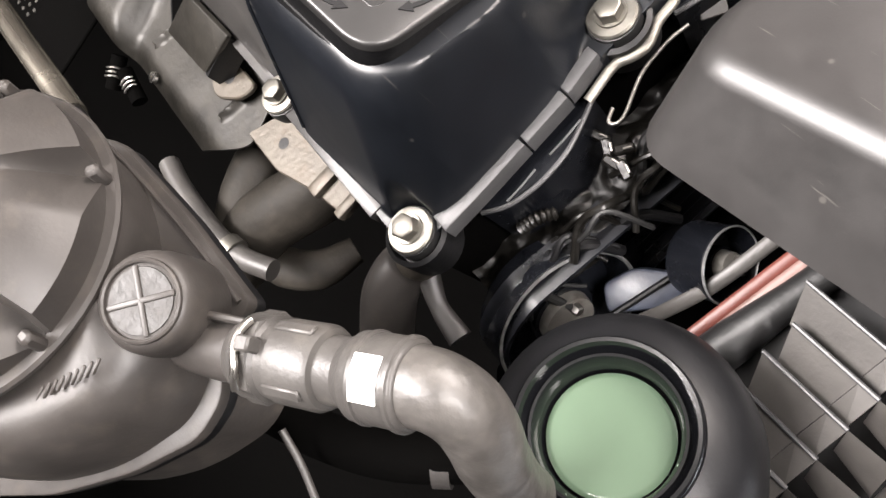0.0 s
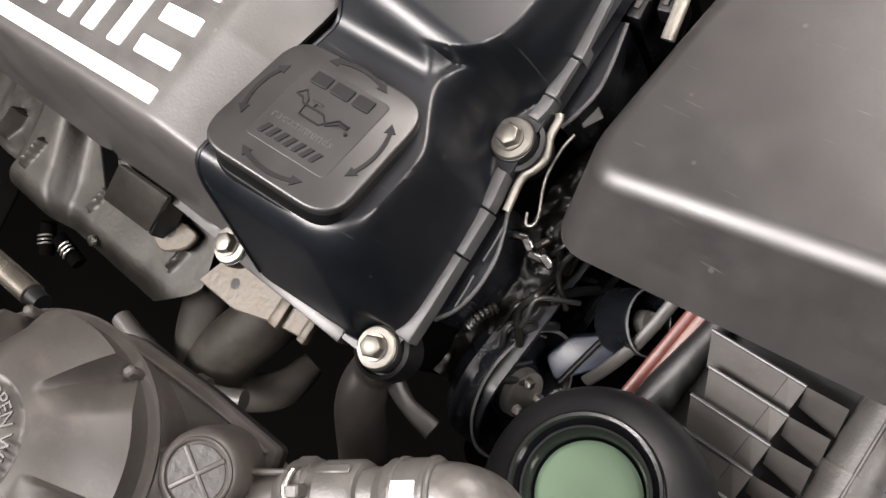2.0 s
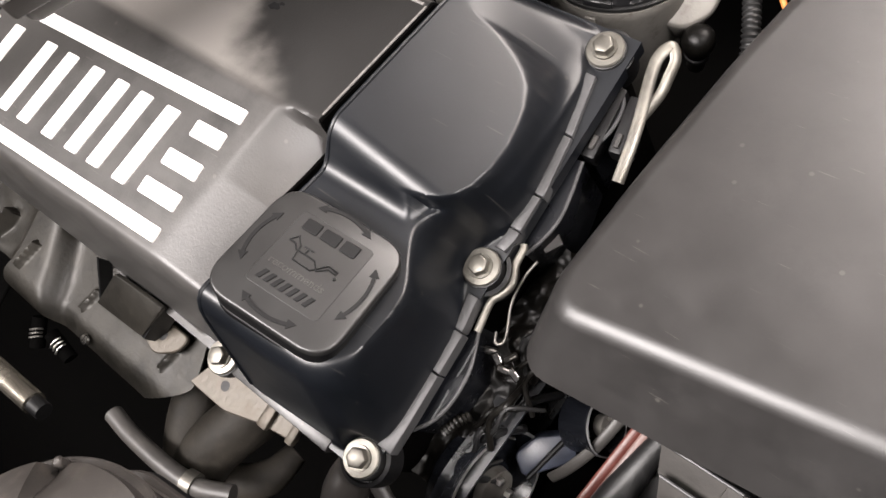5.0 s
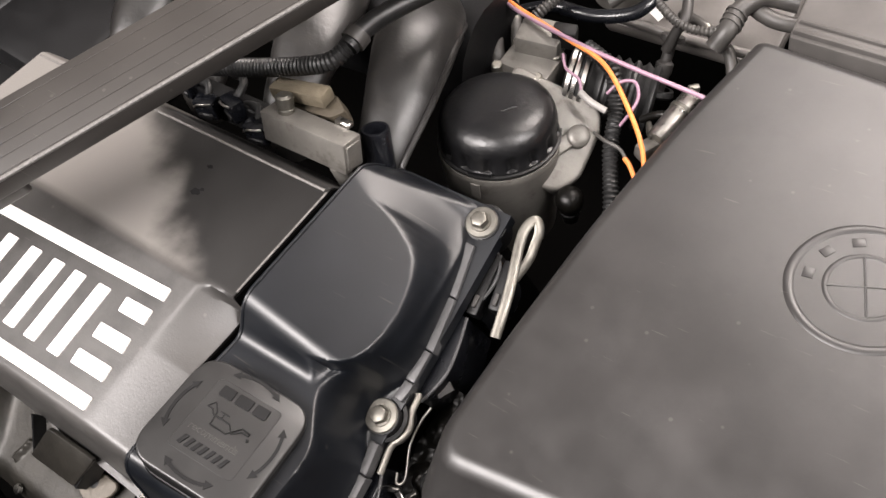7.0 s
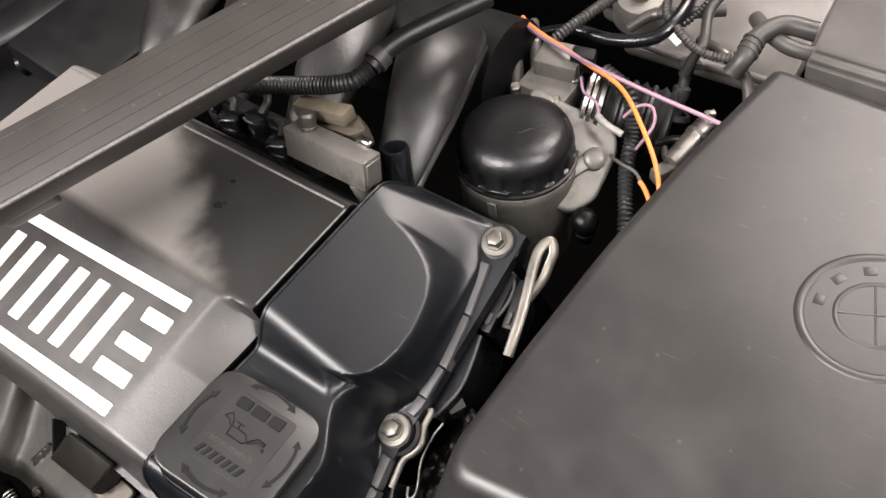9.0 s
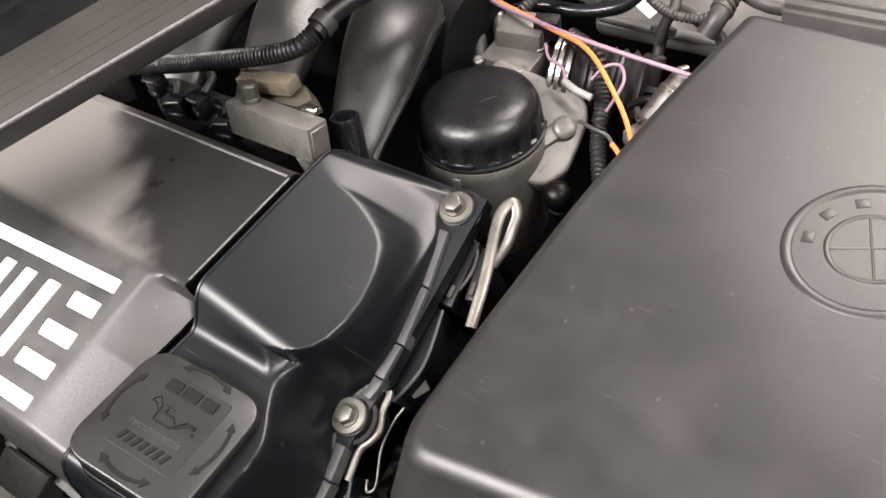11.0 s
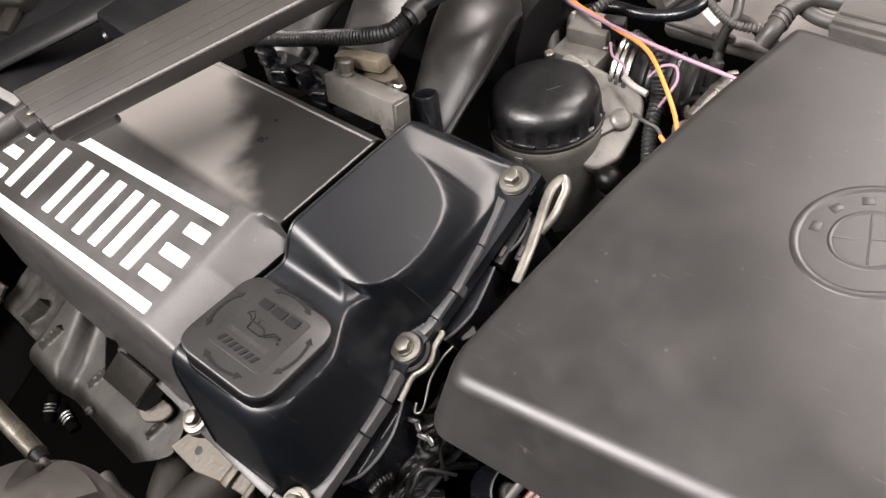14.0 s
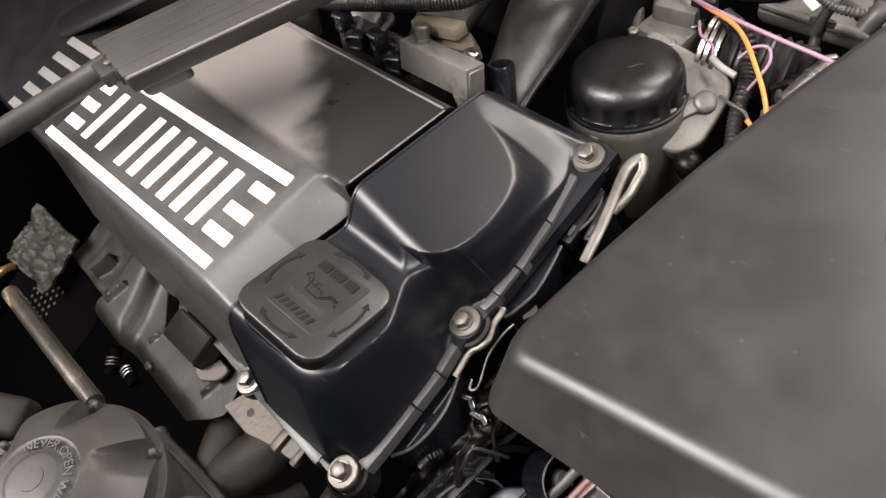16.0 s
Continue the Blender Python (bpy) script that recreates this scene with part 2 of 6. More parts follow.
EMBLEM_FACE = mat("worn_emblem_face", (0.011, 0.01, 0.009), 0.5, spec=0.3, grain=350, bump=0.35, stain=200, var=0.4, dirt=(0.02, 0.0175, 0.015), dirt_amount=0.6)
EMBOSS = mat("worn_embossing", (0.006, 0.006, 0.0063), 0.55, spec=0.18, bump=0.1)
FILTER = mat("grained_black_plastic", (0.005, 0.005, 0.0055), 0.36, grain=200, bump=0.35, stain=60, rvar=0.12, dirt=(0.03, 0.028, 0.025), dirt_amount=0.35)

# ---- building helpers ----
LOC = {}


def thing(name, label, category, loc=(0, 0, 0), rot=None, group="", kind="", world=False):
    ob = new(name)
    ob.empty_display_size = 0.02
    local = Matrix.Translation(loc) @ (rot.to_4x4() if rot else Matrix())
    ob.matrix_world = local if world else ENGINE @ local
    LOC[ob] = local
    return tagged(ob, label, category, group, kind)


def root_of(ob):
    while ob.parent:
        ob = ob.parent
    return ob


def part(name, bm, material, parent, label="", smooth=40.0):
    """One mesh object under a thing or a part; bm stands in the engine's axes."""
    me = bm if isinstance(bm, bpy.types.Mesh) else bpy.data.meshes.new(name)
    if not isinstance(bm, bpy.types.Mesh):
        bm.transform(LOC[root_of(parent)].inverted())
        bm.normal_update()
        for f in bm.faces:
            f.smooth = True
        for e in bm.edges:
            e.smooth = len(e.link_faces) != 2 or e.calc_face_angle(0) < radians(smooth)
        bm.to_mesh(me)
        bm.free()
    me.materials.clear()
    me.materials.append(material)
    ob = new(name, me)
    ob.parent = parent
    if label:
        ob["label"] = label
    return ob


def frame_from(origin, z, x=(1, 0, 0)):
    z = Vector(z).normalized()
    y = z.cross(Vector(x)).normalized()
    x = y.cross(z)
    m = Matrix((x, y, z)).transposed().to_4x4()
    m.translation = origin
    return m


def rbox(sx, sy, sz, bevel=0.002, seg=2, m=None, taper=None):
    bm = bmesh.new()
    bmesh.ops.create_cube(bm, size=1)
    for v in bm.verts:
        k = taper if taper and v.co.z > 0 else 1
        v.co = Vector((v.co.x * sx * k, v.co.y * sy * k, v.co.z * sz))
    if bevel:
        bmesh.ops.bevel(bm, geom=bm.edges[:], offset=bevel, segments=seg, affect="EDGES", profile=0.5, clamp_overlap=True)
    if m:
        bm.transform(m)
    return bm


def smooth_path(pts, n=8):
    pts = [Vector(p) for p in pts]
    if len(pts) < 3 or n < 2:
        return pts
    out, ext = [], [2 * pts[0] - pts[1]] + pts + [2 * pts[-1] - pts[-2]]
    for i in range(1, len(ext) - 2):
        a, b, c, d = ext[i - 1 : i + 3]
        for k in range(n):
            s = k / n
            out.append(0.5 * (2 * b + (c - a) * s + (2 * a - 5 * b + 4 * c - d) * s * s + (3 * b - a - 3 * c + d) * s**3))
    return out + [pts[-1]]


def tube(pts, r, seg=12, n=8, flat=1.0, ridge=0.0, pitch=0.004, caps=True, up=None):
    """A tube along a curve; r is a radius or one for each given point; ridge makes a corrugated tube."""
    path = smooth_path(pts, n)
    if ridge:
        fine, total = [], 0
        for a, b in zip(path, path[1:]):
            k = max(1, round((b - a).length / (pitch / 4)))
            fine += [a.lerp(b, i / k) for i in range(k)]
        path = fine + [path[-1]]
    rs = r if isinstance(r, (list, tuple)) else [r, r]
    bm, rings, length = bmesh.new(), [], 0.0
    side = None
    for i, p in enumerate(path):
        d = (path[min(i + 1, len(path) - 1)] - path[max(i - 1, 0)]).normalized()
        if side is None:
            side = d.cross(Vector(up) if up else Vector((0.3, 0.2, 0.9))).normalized()
        side = (side - d * side.dot(d)).normalized()
        over = d.cross(side)
        u = i / (len(path) - 1) * (len(rs) - 1)
        k = min(int(u), len(rs) - 2)
        rad = rs[k] + (rs[k + 1] - rs[k]) * (u - k)
        if i:
            length += (p - path[i - 1]).length
        if ridge:
            rad += ridge * (0.5 - 0.5 * math.cos(2 * math.pi * length / pitch)) - ridge
        rings.append([bm.verts.new(p + rad * (math.cos(a) * side + flat * math.sin(a) * over)) for a in (2 * math.pi * j / seg for j in range(seg))])
    for a, b in zip(rings, rings[1:]):
        for j in range(seg):
            bm.faces.new((a[j], a[(j + 1) % seg], b[(j + 1) % seg], b[j]))
    if caps:
        bm.faces.new(rings[0][::-1])
        bm.faces.new(rings[-1])
    bmesh.ops.recalc_face_normals(bm, faces=bm.faces[:])
    return bm


def lathe(profile, seg=32, m=None, lobes=0, depth=0.0, lobe_z=None):
    """Turned shape from (radius, height) pairs; lobes cut flutes into the heights of lobe_z."""
    bm, rings = bmesh.new(), []
    for r, z in profile:
        if r < 1e-6:
            rings.append([bm.verts.new((0, 0, z))])
            continue
        ring = []
        for j in range(seg):
            a = 2 * math.pi * j / seg
            k = r
            if lobes and lobe_z and lobe_z[0] <= z <= lobe_z[1]:
                k = r - depth * max(0.0, math.cos(lobes * a)) ** 2
            ring.append(bm.verts.new((k * math.cos(a), k * math.sin(a), z)))
        rings.append(ring)
    for a, b in zip(rings, rings[1:]):
        for j in range(seg):
            k = (j + 1) % seg
            if len(a) == 1 and len(b) > 1:
                bm.faces.new((a[0], b[j], b[k]))
            elif len(b) == 1 and len(a) > 1:
                bm.faces.new((a[j], a[k], b[0]))
            elif len(a) > 1:
                bm.faces.new((a[j], a[k], b[k], b[j]))
    bmesh.ops.recalc_face_normals(bm, faces=bm.faces[:])
    if m:
        bm.transform(m)
    return bm


def prism(poly, z0, z1, bevel=0.0, seg=2, m=None):
    """A plate with the outline poly, from z0 up to z1."""
    bm = bmesh.new()
    lo = [bm.verts.new((x, y, z0)) for x, y in poly]
    hi = [bm.verts.new((x, y, z1)) for x, y in poly]
    n = len(poly)
    bm.faces.new(lo[::-1])
    top = bm.faces.new(hi)
    for i in range(n):
        bm.faces.new((lo[i], lo[(i + 1) % n], hi[(i + 1) % n], hi[i]))
    bmesh.ops.recalc_face_normals(bm, faces=bm.faces[:])
    if bevel:
        bmesh.ops.bevel(bm, geom=[e for e in bm.edges if all(v in hi for v in e.verts)], offset=bevel, segments=seg, affect="EDGES", profile=0.5, clamp_overlap=True)
    if m:
        bm.transform(m)
    return bm


def rounded(poly, r, n=5):
    """The outline poly with rounded corners."""
    out, k = [], len(poly)
    for i in range(k):
        p, a, b = Vector(poly[i]), Vector(poly[i - 1]), Vector(poly[(i + 1) % k])
        d = min(r, (a - p).length * 0.45, (b - p).length * 0.45)
        s, e = p + (a - p).normalized() * d, p + (b - p).normalized() * d
        for j in range(n + 1):
            t = j / n
            q = s * (1 - t) ** 2 + p * 2 * t * (1 - t) + e * t * t
            out.append((q.x, q.y))
    return out


def join(*bms):
    out = bmesh.new()
    for b in bms:
        me = bpy.data.meshes.new("joined")
        b.to_mesh(me)
        b.free()
        out.from_mesh(me)
        bpy.data.meshes.remove(me)
    return out


def beam(a, b, along, length, thick, bevel):
    """A beam with top edge corners a and b, drawn out along a direction."""
    d = along.normalized()
    across = (b - a)
    down = d.cross(across).normalized() * thick
    if down.z > 0:
        down = -down
    bm = bmesh.new()
    ends = [[bm.verts.new(p + d * s) for p in (a, b, b + down, a + down)] for s in (0, length)]
    for i in range(4):
        bm.faces.new((ends[0][i], ends[0][(i + 1) % 4], ends[1][(i + 1) % 4], ends[1][i]))
    bm.faces.new(ends[0][::-1])
    bm.faces.new(ends[1])
    bmesh.ops.recalc_face_normals(bm, faces=bm.faces[:])
    bmesh.ops.bevel(bm, geom=bm.edges[:], offset=bevel, segments=3, affect="EDGES", profile=0.5, clamp_overlap=True)
    return bm


def folded_sheet(x_back, x_front, y0, y1, height, nu=130, nv=60, thick=0.0015):
    """A pressed sheet between two edges that run across, with a thickness."""
    bm = bmesh.new()
    top = []
    for i in range(nu + 1):
        row = []
        for j in range(nv + 1):
            y = y0 + (y1 - y0) * j / nv
            x = x_back(y) + (x_front(y) - x_back(y)) * i / nu
            row.append(bm.verts.new((x, y, height(x, y))))
        top.append(row)
    for i in range(nu):
        for j in range(nv):
            bm.faces.new((top[i][j], top[i + 1][j], top[i + 1][j + 1], top[i][j + 1]))
    geom = bmesh.ops.extrude_face_region(bm, geom=bm.faces[:])["geom"]
    bmesh.ops.translate(bm, vec=(0, 0, -thick), verts=[g for g in geom if isinstance(g, bmesh.types.BMVert)])
    bmesh.ops.recalc_face_normals(bm, faces=bm.faces[:])
    return bm


def smin(a, b, k):
    h = np.clip(0.5 + 0.5 * (b - a) / k, 0, 1)
    return b * (1 - h) + a * h - k * h * (1 - h)


def smax(a, b, k):
    return -smin(-a, -b, k)


def relief(xs, ys, height, floor):
    """A moulded sheet z = height(x, y) over a grid, with a skirt down to floor."""
    gx, gy = np.meshgrid(xs, ys, indexing="ij")
    gz = height(gx, gy)
    nx, ny = len(xs), len(ys)
    bm = bmesh.new()
    vs = [[bm.verts.new((gx[i, j], gy[i, j], gz[i, j])) for j in range(ny)] for i in range(nx)]
    for i in range(nx - 1):
        for j in range(ny - 1):
            bm.faces.new((vs[i][j], vs[i + 1][j], vs[i + 1][j + 1], vs[i][j + 1]))
    rim = [vs[i][0] for i in range(nx)] + [vs[-1][j] for j in range(1, ny)] + [vs[i][-1] for i in range(nx - 2, -1, -1)] + [vs[0][j] for j in range(ny - 2, 0, -1)]
    low = [bm.verts.new((v.co.x, v.co.y, min(floor, v.co.z - 0.001))) for v in rim]
    for i in range(len(rim)):
        k = (i + 1) % len(rim)
        bm.faces.new((rim[k], rim[i], low[i], low[k]))
    bm.faces.new(low[::-1])
    return bm


# ---- the garage round the car ----
def slab(name, x0, x1, y0, y1, z0, z1, material, label):
    ob = thing(name, label, name.split("_")[0], kind="structure", world=True)
    part(name + "_body", rbox(x1 - x0, y1 - y0, z1 - z0, 0, 1, Matrix.Translation(((x0 + x1) / 2, (y0 + y1) / 2, (z0 + z1) / 2))), material, ob)
    return ob


slab("floor", -3.2, 3.2, -3.2, 3.2, -0.92, -0.85, FLOOR, "stained grey concrete garage floor under the car")
slab("ceiling", -3.2, 3.2, -3.2, 3.2, 2.1, 2.2, CEILING, "plain white garage ceiling above the open bonnet")
slab("wall_north", -3.2, 3.2, 3.0, 3.2, -0.85, 2.1, WALL, "plain plastered garage wall")
slab("wall_south", -3.2, 3.2, -3.2, -3.0, -0.85, 2.1, WALL, "plain plastered garage wall")
slab("wall_east", 3.0, 3.2, -3.0, 3.0, -0.85, 2.1, WALL, "plain plastered garage wall")
slab("wall_west", -3.2, -3.0, -3.0, 3.0, -0.85, 2.1, WALL, "plain plastered garage wall")

bonnet = thing("bonnet", "raised bonnet with a dark felt liner", "bonnet", world=True, kind="structure")
part("liner", rbox(0.03, 1.5, 0.85, 0.01, 2, pose(-0.84, 0.05, 0.46, 0, 6, 0)), LINER, bonnet)

# the bay's own tray and sides, with the deep shade put into their colour
bay = thing("engine_bay", "engine bay tray and side panels, coloured near black as deep shade", "engine bay", kind="structure", world=True)
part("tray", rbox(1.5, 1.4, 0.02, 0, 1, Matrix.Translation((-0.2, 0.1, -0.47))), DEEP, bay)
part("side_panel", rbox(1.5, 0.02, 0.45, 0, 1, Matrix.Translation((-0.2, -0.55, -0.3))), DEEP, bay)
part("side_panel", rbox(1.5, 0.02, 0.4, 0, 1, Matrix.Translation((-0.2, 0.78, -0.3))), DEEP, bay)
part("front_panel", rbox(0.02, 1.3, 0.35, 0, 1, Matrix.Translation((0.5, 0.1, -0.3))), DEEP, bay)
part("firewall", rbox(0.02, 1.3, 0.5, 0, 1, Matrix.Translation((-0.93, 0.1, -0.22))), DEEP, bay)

# ---- cylinder head cover, front part ----
CAP_POSE = pose(-0.0398, -0.0434, 0.0742, -25.5, 11.0, 1.4)
BOLTS = ((0.0, -0.114), (0.0, 0.0), (-0.006, 0.129))


def step(v, width):
    return 1 / (1 + np.exp(-v / width))


LIP_Y = (-0.125, -0.103, -0.083, -0.03, -0.017, 0.012, 0.02, 0.046, 0.08, 0.115, 0.14)
LIP_IN = (0.002, 0.004, 0.0065, 0.005, 0.0025, 0.001, 0.0022, 0.0015, -0.002, -0.008, -0.012)
LIP_OUT = (0.0125, 0.0125, 0.0125, 0.0112, 0.0092, 0.0075, 0.0092, 0.0088, 0.0045, -0.0025, -0.005)


def tower(dx, dy, steep_x, steep_y, r=0.021):
    """The height at which two leaning walls with a round corner between them pass over each place."""
    low, high = np.full_like(dx, -0.05), np.full_like(dx, 0.16)
    for _ in range(26):
        mid = (low + high) / 2
        u, v = r - (dx - mid / steep_x), r - (dy - mid / steep_y)
        within = np.hypot(np.maximum(u, 0), np.maximum(v, 0)) + np.minimum(np.maximum(u, v), 0) < r
        low, high = np.where(within, mid, low), np.where(within, high, mid)
    return low


PAD_Y = (0.0095, 0.0112, 0.013, 0.016, 0.0205, 0.028, 0.04, 0.054, 0.066, 0.075, 0.086, 0.093, 0.0985, 0.103, 0.107, 0.14)
PAD_X = (-0.03, -0.0235, -0.0178, -0.0125, -0.0083, -0.005, -0.0032, -0.0036, -0.006, -0.0085, -0.0135, -0.0195, -0.0265, -0.034, -0.044, -0.085)


def front_height(x, y):
    foot = np.interp(y, LIP_Y, LIP_IN) + 0.002
    recess = 0.0135 * np.exp(-(((y - 0.0) / 0.022) ** 2)) + 0.0105 * np.exp(-(((y - 0.131) / 0.0145) ** 2))
    steep = 11.0 - 5.0 * np.exp(-(((y - 0.002) / 0.02) ** 2))
    # the filler tower: two walls of different slope that meet in a round corner
    x, y = np.asarray(x, float), np.asarray(y, float)
    dx, dy = foot - recess - x, y + 0.1195 - 0.08 * (x + 0.06)
    side = tower(dx, dy, steep, 2.25)
    top = 0.0625 - 0.12 * (x + 0.0404) - 0.38 * (y + 0.0428)
    boss = smin(top + 0.001, side, 0.021)
    # the hump with its flat pad, and the valley in front of it
    ridge = 0.0625 - 0.12 * (x + 0.0404) - 0.38 * 0.0428
    pad = 0.0675 - 0.27 * (x + 0.073) - 0.3 * (y - 0.017)
    edge = np.interp(y, PAD_Y, PAD_X)
    rim = 0.0675 - 0.27 * (edge + 0.073) - 0.3 * (y - 0.017)
    fall = np.clip(rim / np.maximum(foot - recess * 0.85 - edge, 0.003), 0.5, 9.0)
    hump = smin(smin(pad, rim + (edge - x) * fall, 0.012), ridge + y * 0.9, 0.009)
    hump = smin(hump, (0.1385 - y) * 2.8, 0.014)
    z = smax(boss, hump, 0.007)
    z = smin(z, (np.hypot(x - BOLTS[0][0], y - BOLTS[0][1]) - 0.0115) * 14.0, 0.01)
    return smax(z, -0.002 + 0 * x, 0.003)


front_cover = thing("cylinder_head_cover", "satin black plastic cylinder head cover with rounded humps", "engine cover", (-0.04, 0, 0))
part("moulded_cover", relief(np.arange(-0.0775, 0.0085, 0.0007), np.arange(-0.121, 0.141, 0.0009), front_height, -0.012), COVER, front_cover)
# gasket lip along the front edge, in lengths between small notches
for y0, y1 in ((-0.1035, -0.058), (-0.057, -0.034), (-0.033, -0.0145), (0.0125, 0.0245), (0.0252, 0.045), (0.046, 0.0795), (0.0805, 0.114)):
    rows = np.linspace(y0, y1, 8)
    inner, outer = np.interp(rows, LIP_Y, LIP_IN) - 0.0005, np.interp(rows, LIP_Y, LIP_OUT)
    outer = outer - 0.0012 * (abs(y1 - y0) < 0.02)
    poly = [(float(a), float(b)) for a, b in zip(outer, rows)] + [(float(a), float(b)) for a, b in zip(inner[::-1], rows[::-1])]
    part("gasket_lip", prism(poly, -0.008, 0.0012, 0.0007), LIP, front_cover, "scuffed grey edge of the cover")
seam = [Vector((-0.0772, float(v), float(front_height(np.array(-0.0772), np.array(float(v)))) - 0.0004)) for v in np.arange(-0.119, 0.135, 0.004)]
part("seam_edge", tube(seam, 0.0013, 8, 1), COVER, front_cover)
part("side_lip", prism([(-0.1, -0.124), (-0.02, -0.124), (-0.02, -0.116), (-0.1, -0.116)], -0.012, -0.001, 0.001), BOX, front_cover)
for (x, y), h in zip(BOLTS, (0.0, 0.0, 0.0)):
    part("bolt_socket", lathe([(0.0145, -0.02), (0.0145, -0.004), (0.0125, -0.003), (0.0118, -0.008), (0, -0.008)], 28, Matrix.Translation((x, y, h))), DARK, front_cover)


def cover_bolt(x, y, z=0.0):
    ob = thing("cover_bolt", "zinc-plated hexagon bolt with a wide washer and grommet", "bolt", (x, y, z - 0.008), group="cover bolts")
    o = Matrix.Translation((x, y, z))
    part("grommet", lathe([(0.0108, -0.009), (0.0112, -0.004), (0.0106, -0.0005), (0.0095, -0.0002), (0, -0.0002)], 28, o), RUBBER, ob)
    part("washer", lathe([(0.0102, -0.0002), (0.0103, 0.001), (0.0096, 0.0018), (0.0066, 0.0021), (0.0064, 0.0030), (0, 0.0030)], 32, o), ZINC, ob)
    hexa = [(0.0056 * math.cos(a), 0.0056 * math.sin(a)) for a in (math.pi / 3 * k + 0.4 for k in range(6))]
    part("hexagon_head", prism(hexa, 0.0025, 0.0078, 0.0009, 2, o), ZINC, ob)
    return ob


first_bolt = cover_bolt(*BOLTS[0])
for k, (x, y) in enumerate((BOLTS[1], BOLTS[2], (-0.105, -0.119))):
    copy_thing(first_bolt, ENGINE @ pose(x, y, -0.008 + 0.0, 0, 0, 25 * (k + 1)))

# ---- oil filler cap ----
cap = thing("oil_filler_cap", "square black plastic oil filler cap with embossed arrows", "oil cap", CAP_POSE.translation, CAP_POSE.to_3x3())
W, H = 0.0349, 0.0328
square = [(-W, -H), (W, -H), (W, H), (-W, H)]
part("cap_body", prism(rounded(square, 0.0155, 10), -0.003, 0.0007, 0.0014, 3, CAP_POSE), CAP, cap)
# below the face the cap's shade is painted in with a darker plastic
part("cap_wall", prism(rounded([(x * 0.988, y * 0.988) for x, y in square], 0.0155, 10), -0.0125, -0.0028, 0, 1, CAP_POSE), DARK, cap, "side of the cap with its shade put into the colour")
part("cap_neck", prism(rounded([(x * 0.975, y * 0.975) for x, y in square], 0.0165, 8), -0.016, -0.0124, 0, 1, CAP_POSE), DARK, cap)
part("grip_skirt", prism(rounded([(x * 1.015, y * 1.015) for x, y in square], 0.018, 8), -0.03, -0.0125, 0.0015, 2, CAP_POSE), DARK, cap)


def arc_arrow(a0, a1, r=0.0305):
    """A flat curved arrow on the cap's face, pointed at both ends."""
    n, w, pts = 14, 0.0009, []
    outer = [(r + w, a0 + (a1 - a0) * i / n) for i in range(n + 1)]
    inner = [(r - w, a1 - (a1 - a0) * i / n) for i in range(n + 1)]
    tip1, tip0 = [(r + 0.0024, a1), (r, a1 + 0.15), (r - 0.0024, a1)], [(r - 0.0024, a0), (r, a0 - 0.15), (r + 0.0024, a0)]
    pts = [(q * math.cos(a), q * math.sin(a) + 0.0015) for q, a in outer + tip1 + inner + tip0]
    return prism(pts, 0.0004, 0.0011, 0, 1, CAP_POSE)


for k in range(4):
    mid = k * math.pi / 2
    part("embossed_arrow", arc_arrow(mid - 0.37, mid + 0.37), EMBOSS, cap)
part("logo_plate", prism(rounded([(-0.0195, -0.0195), (0.021, -0.0195), (0.021, 0.0235), (-0.0195, 0.0235)], 0.003), 0.0004, 0.0009, 0.0002, 1, CAP_POSE), EMBLEM, cap)
for x, w in ((-0.0104, 0.0085), (0.0003, 0.0095), (0.011, 0.0085)):
    part("embossed_bar", prism(rounded([(x - w / 2, 0.0148), (x + w / 2, 0.0148), (x + w / 2, 0.021), (x - w / 2, 0.021)], 0.0008, 2), 0.0007, 0.0017, 0.0002, 1, CAP_POSE), EMBOSS, cap)
for k in range(7):
    x = -0.0135 + 0.0043 * k
    part("embossed_bar", prism([(x - 0.0022, -0.0162), (x + 0.0002, -0.0162), (x + 0.002, -0.011), (x - 0.0004, -0.011)], 0.0007, 0.0016, 0.0002, 1, CAP_POSE), EMBOSS, cap)
can = [(-0.0149, 0.0072), (-0.0122, 0.0108), (-0.0085, 0.0068), (-0.0073, -0.0005), (0.0028, -0.0008), (0.0085, 0.0058), (0.0138, 0.0052), (0.0136, 0.0038), (0.0095, 0.0042), (0.0052, 0.0005), (0.0015, 0.0042), (-0.0038, 0.0046), (-0.0092, 0.0044), (-0.0115, 0.0068)]
part("oil_can_symbol", tube([CAP_POSE @ Vector((x, y, 0.0011)) for x, y in can + can[:1]], 0.0005, 6, 1), EMBOSS, cap)
part("oil_can_symbol", tube([CAP_POSE @ Vector((x, y, 0.0011)) for x, y in ((-0.0045, 0.0046), (-0.0042, 0.0076), (-0.0068, 0.0076), (-0.0014, 0.0076))], 0.0005, 6, 1), EMBOSS, cap)
part("oil_drop", lathe([(0.0009, 0.0), (0.0008, 0.0008), (0, 0.001)], 12, CAP_POSE @ Matrix.Translation((0.0145, 0.0018, 0.0008))), EMBOSS, cap)


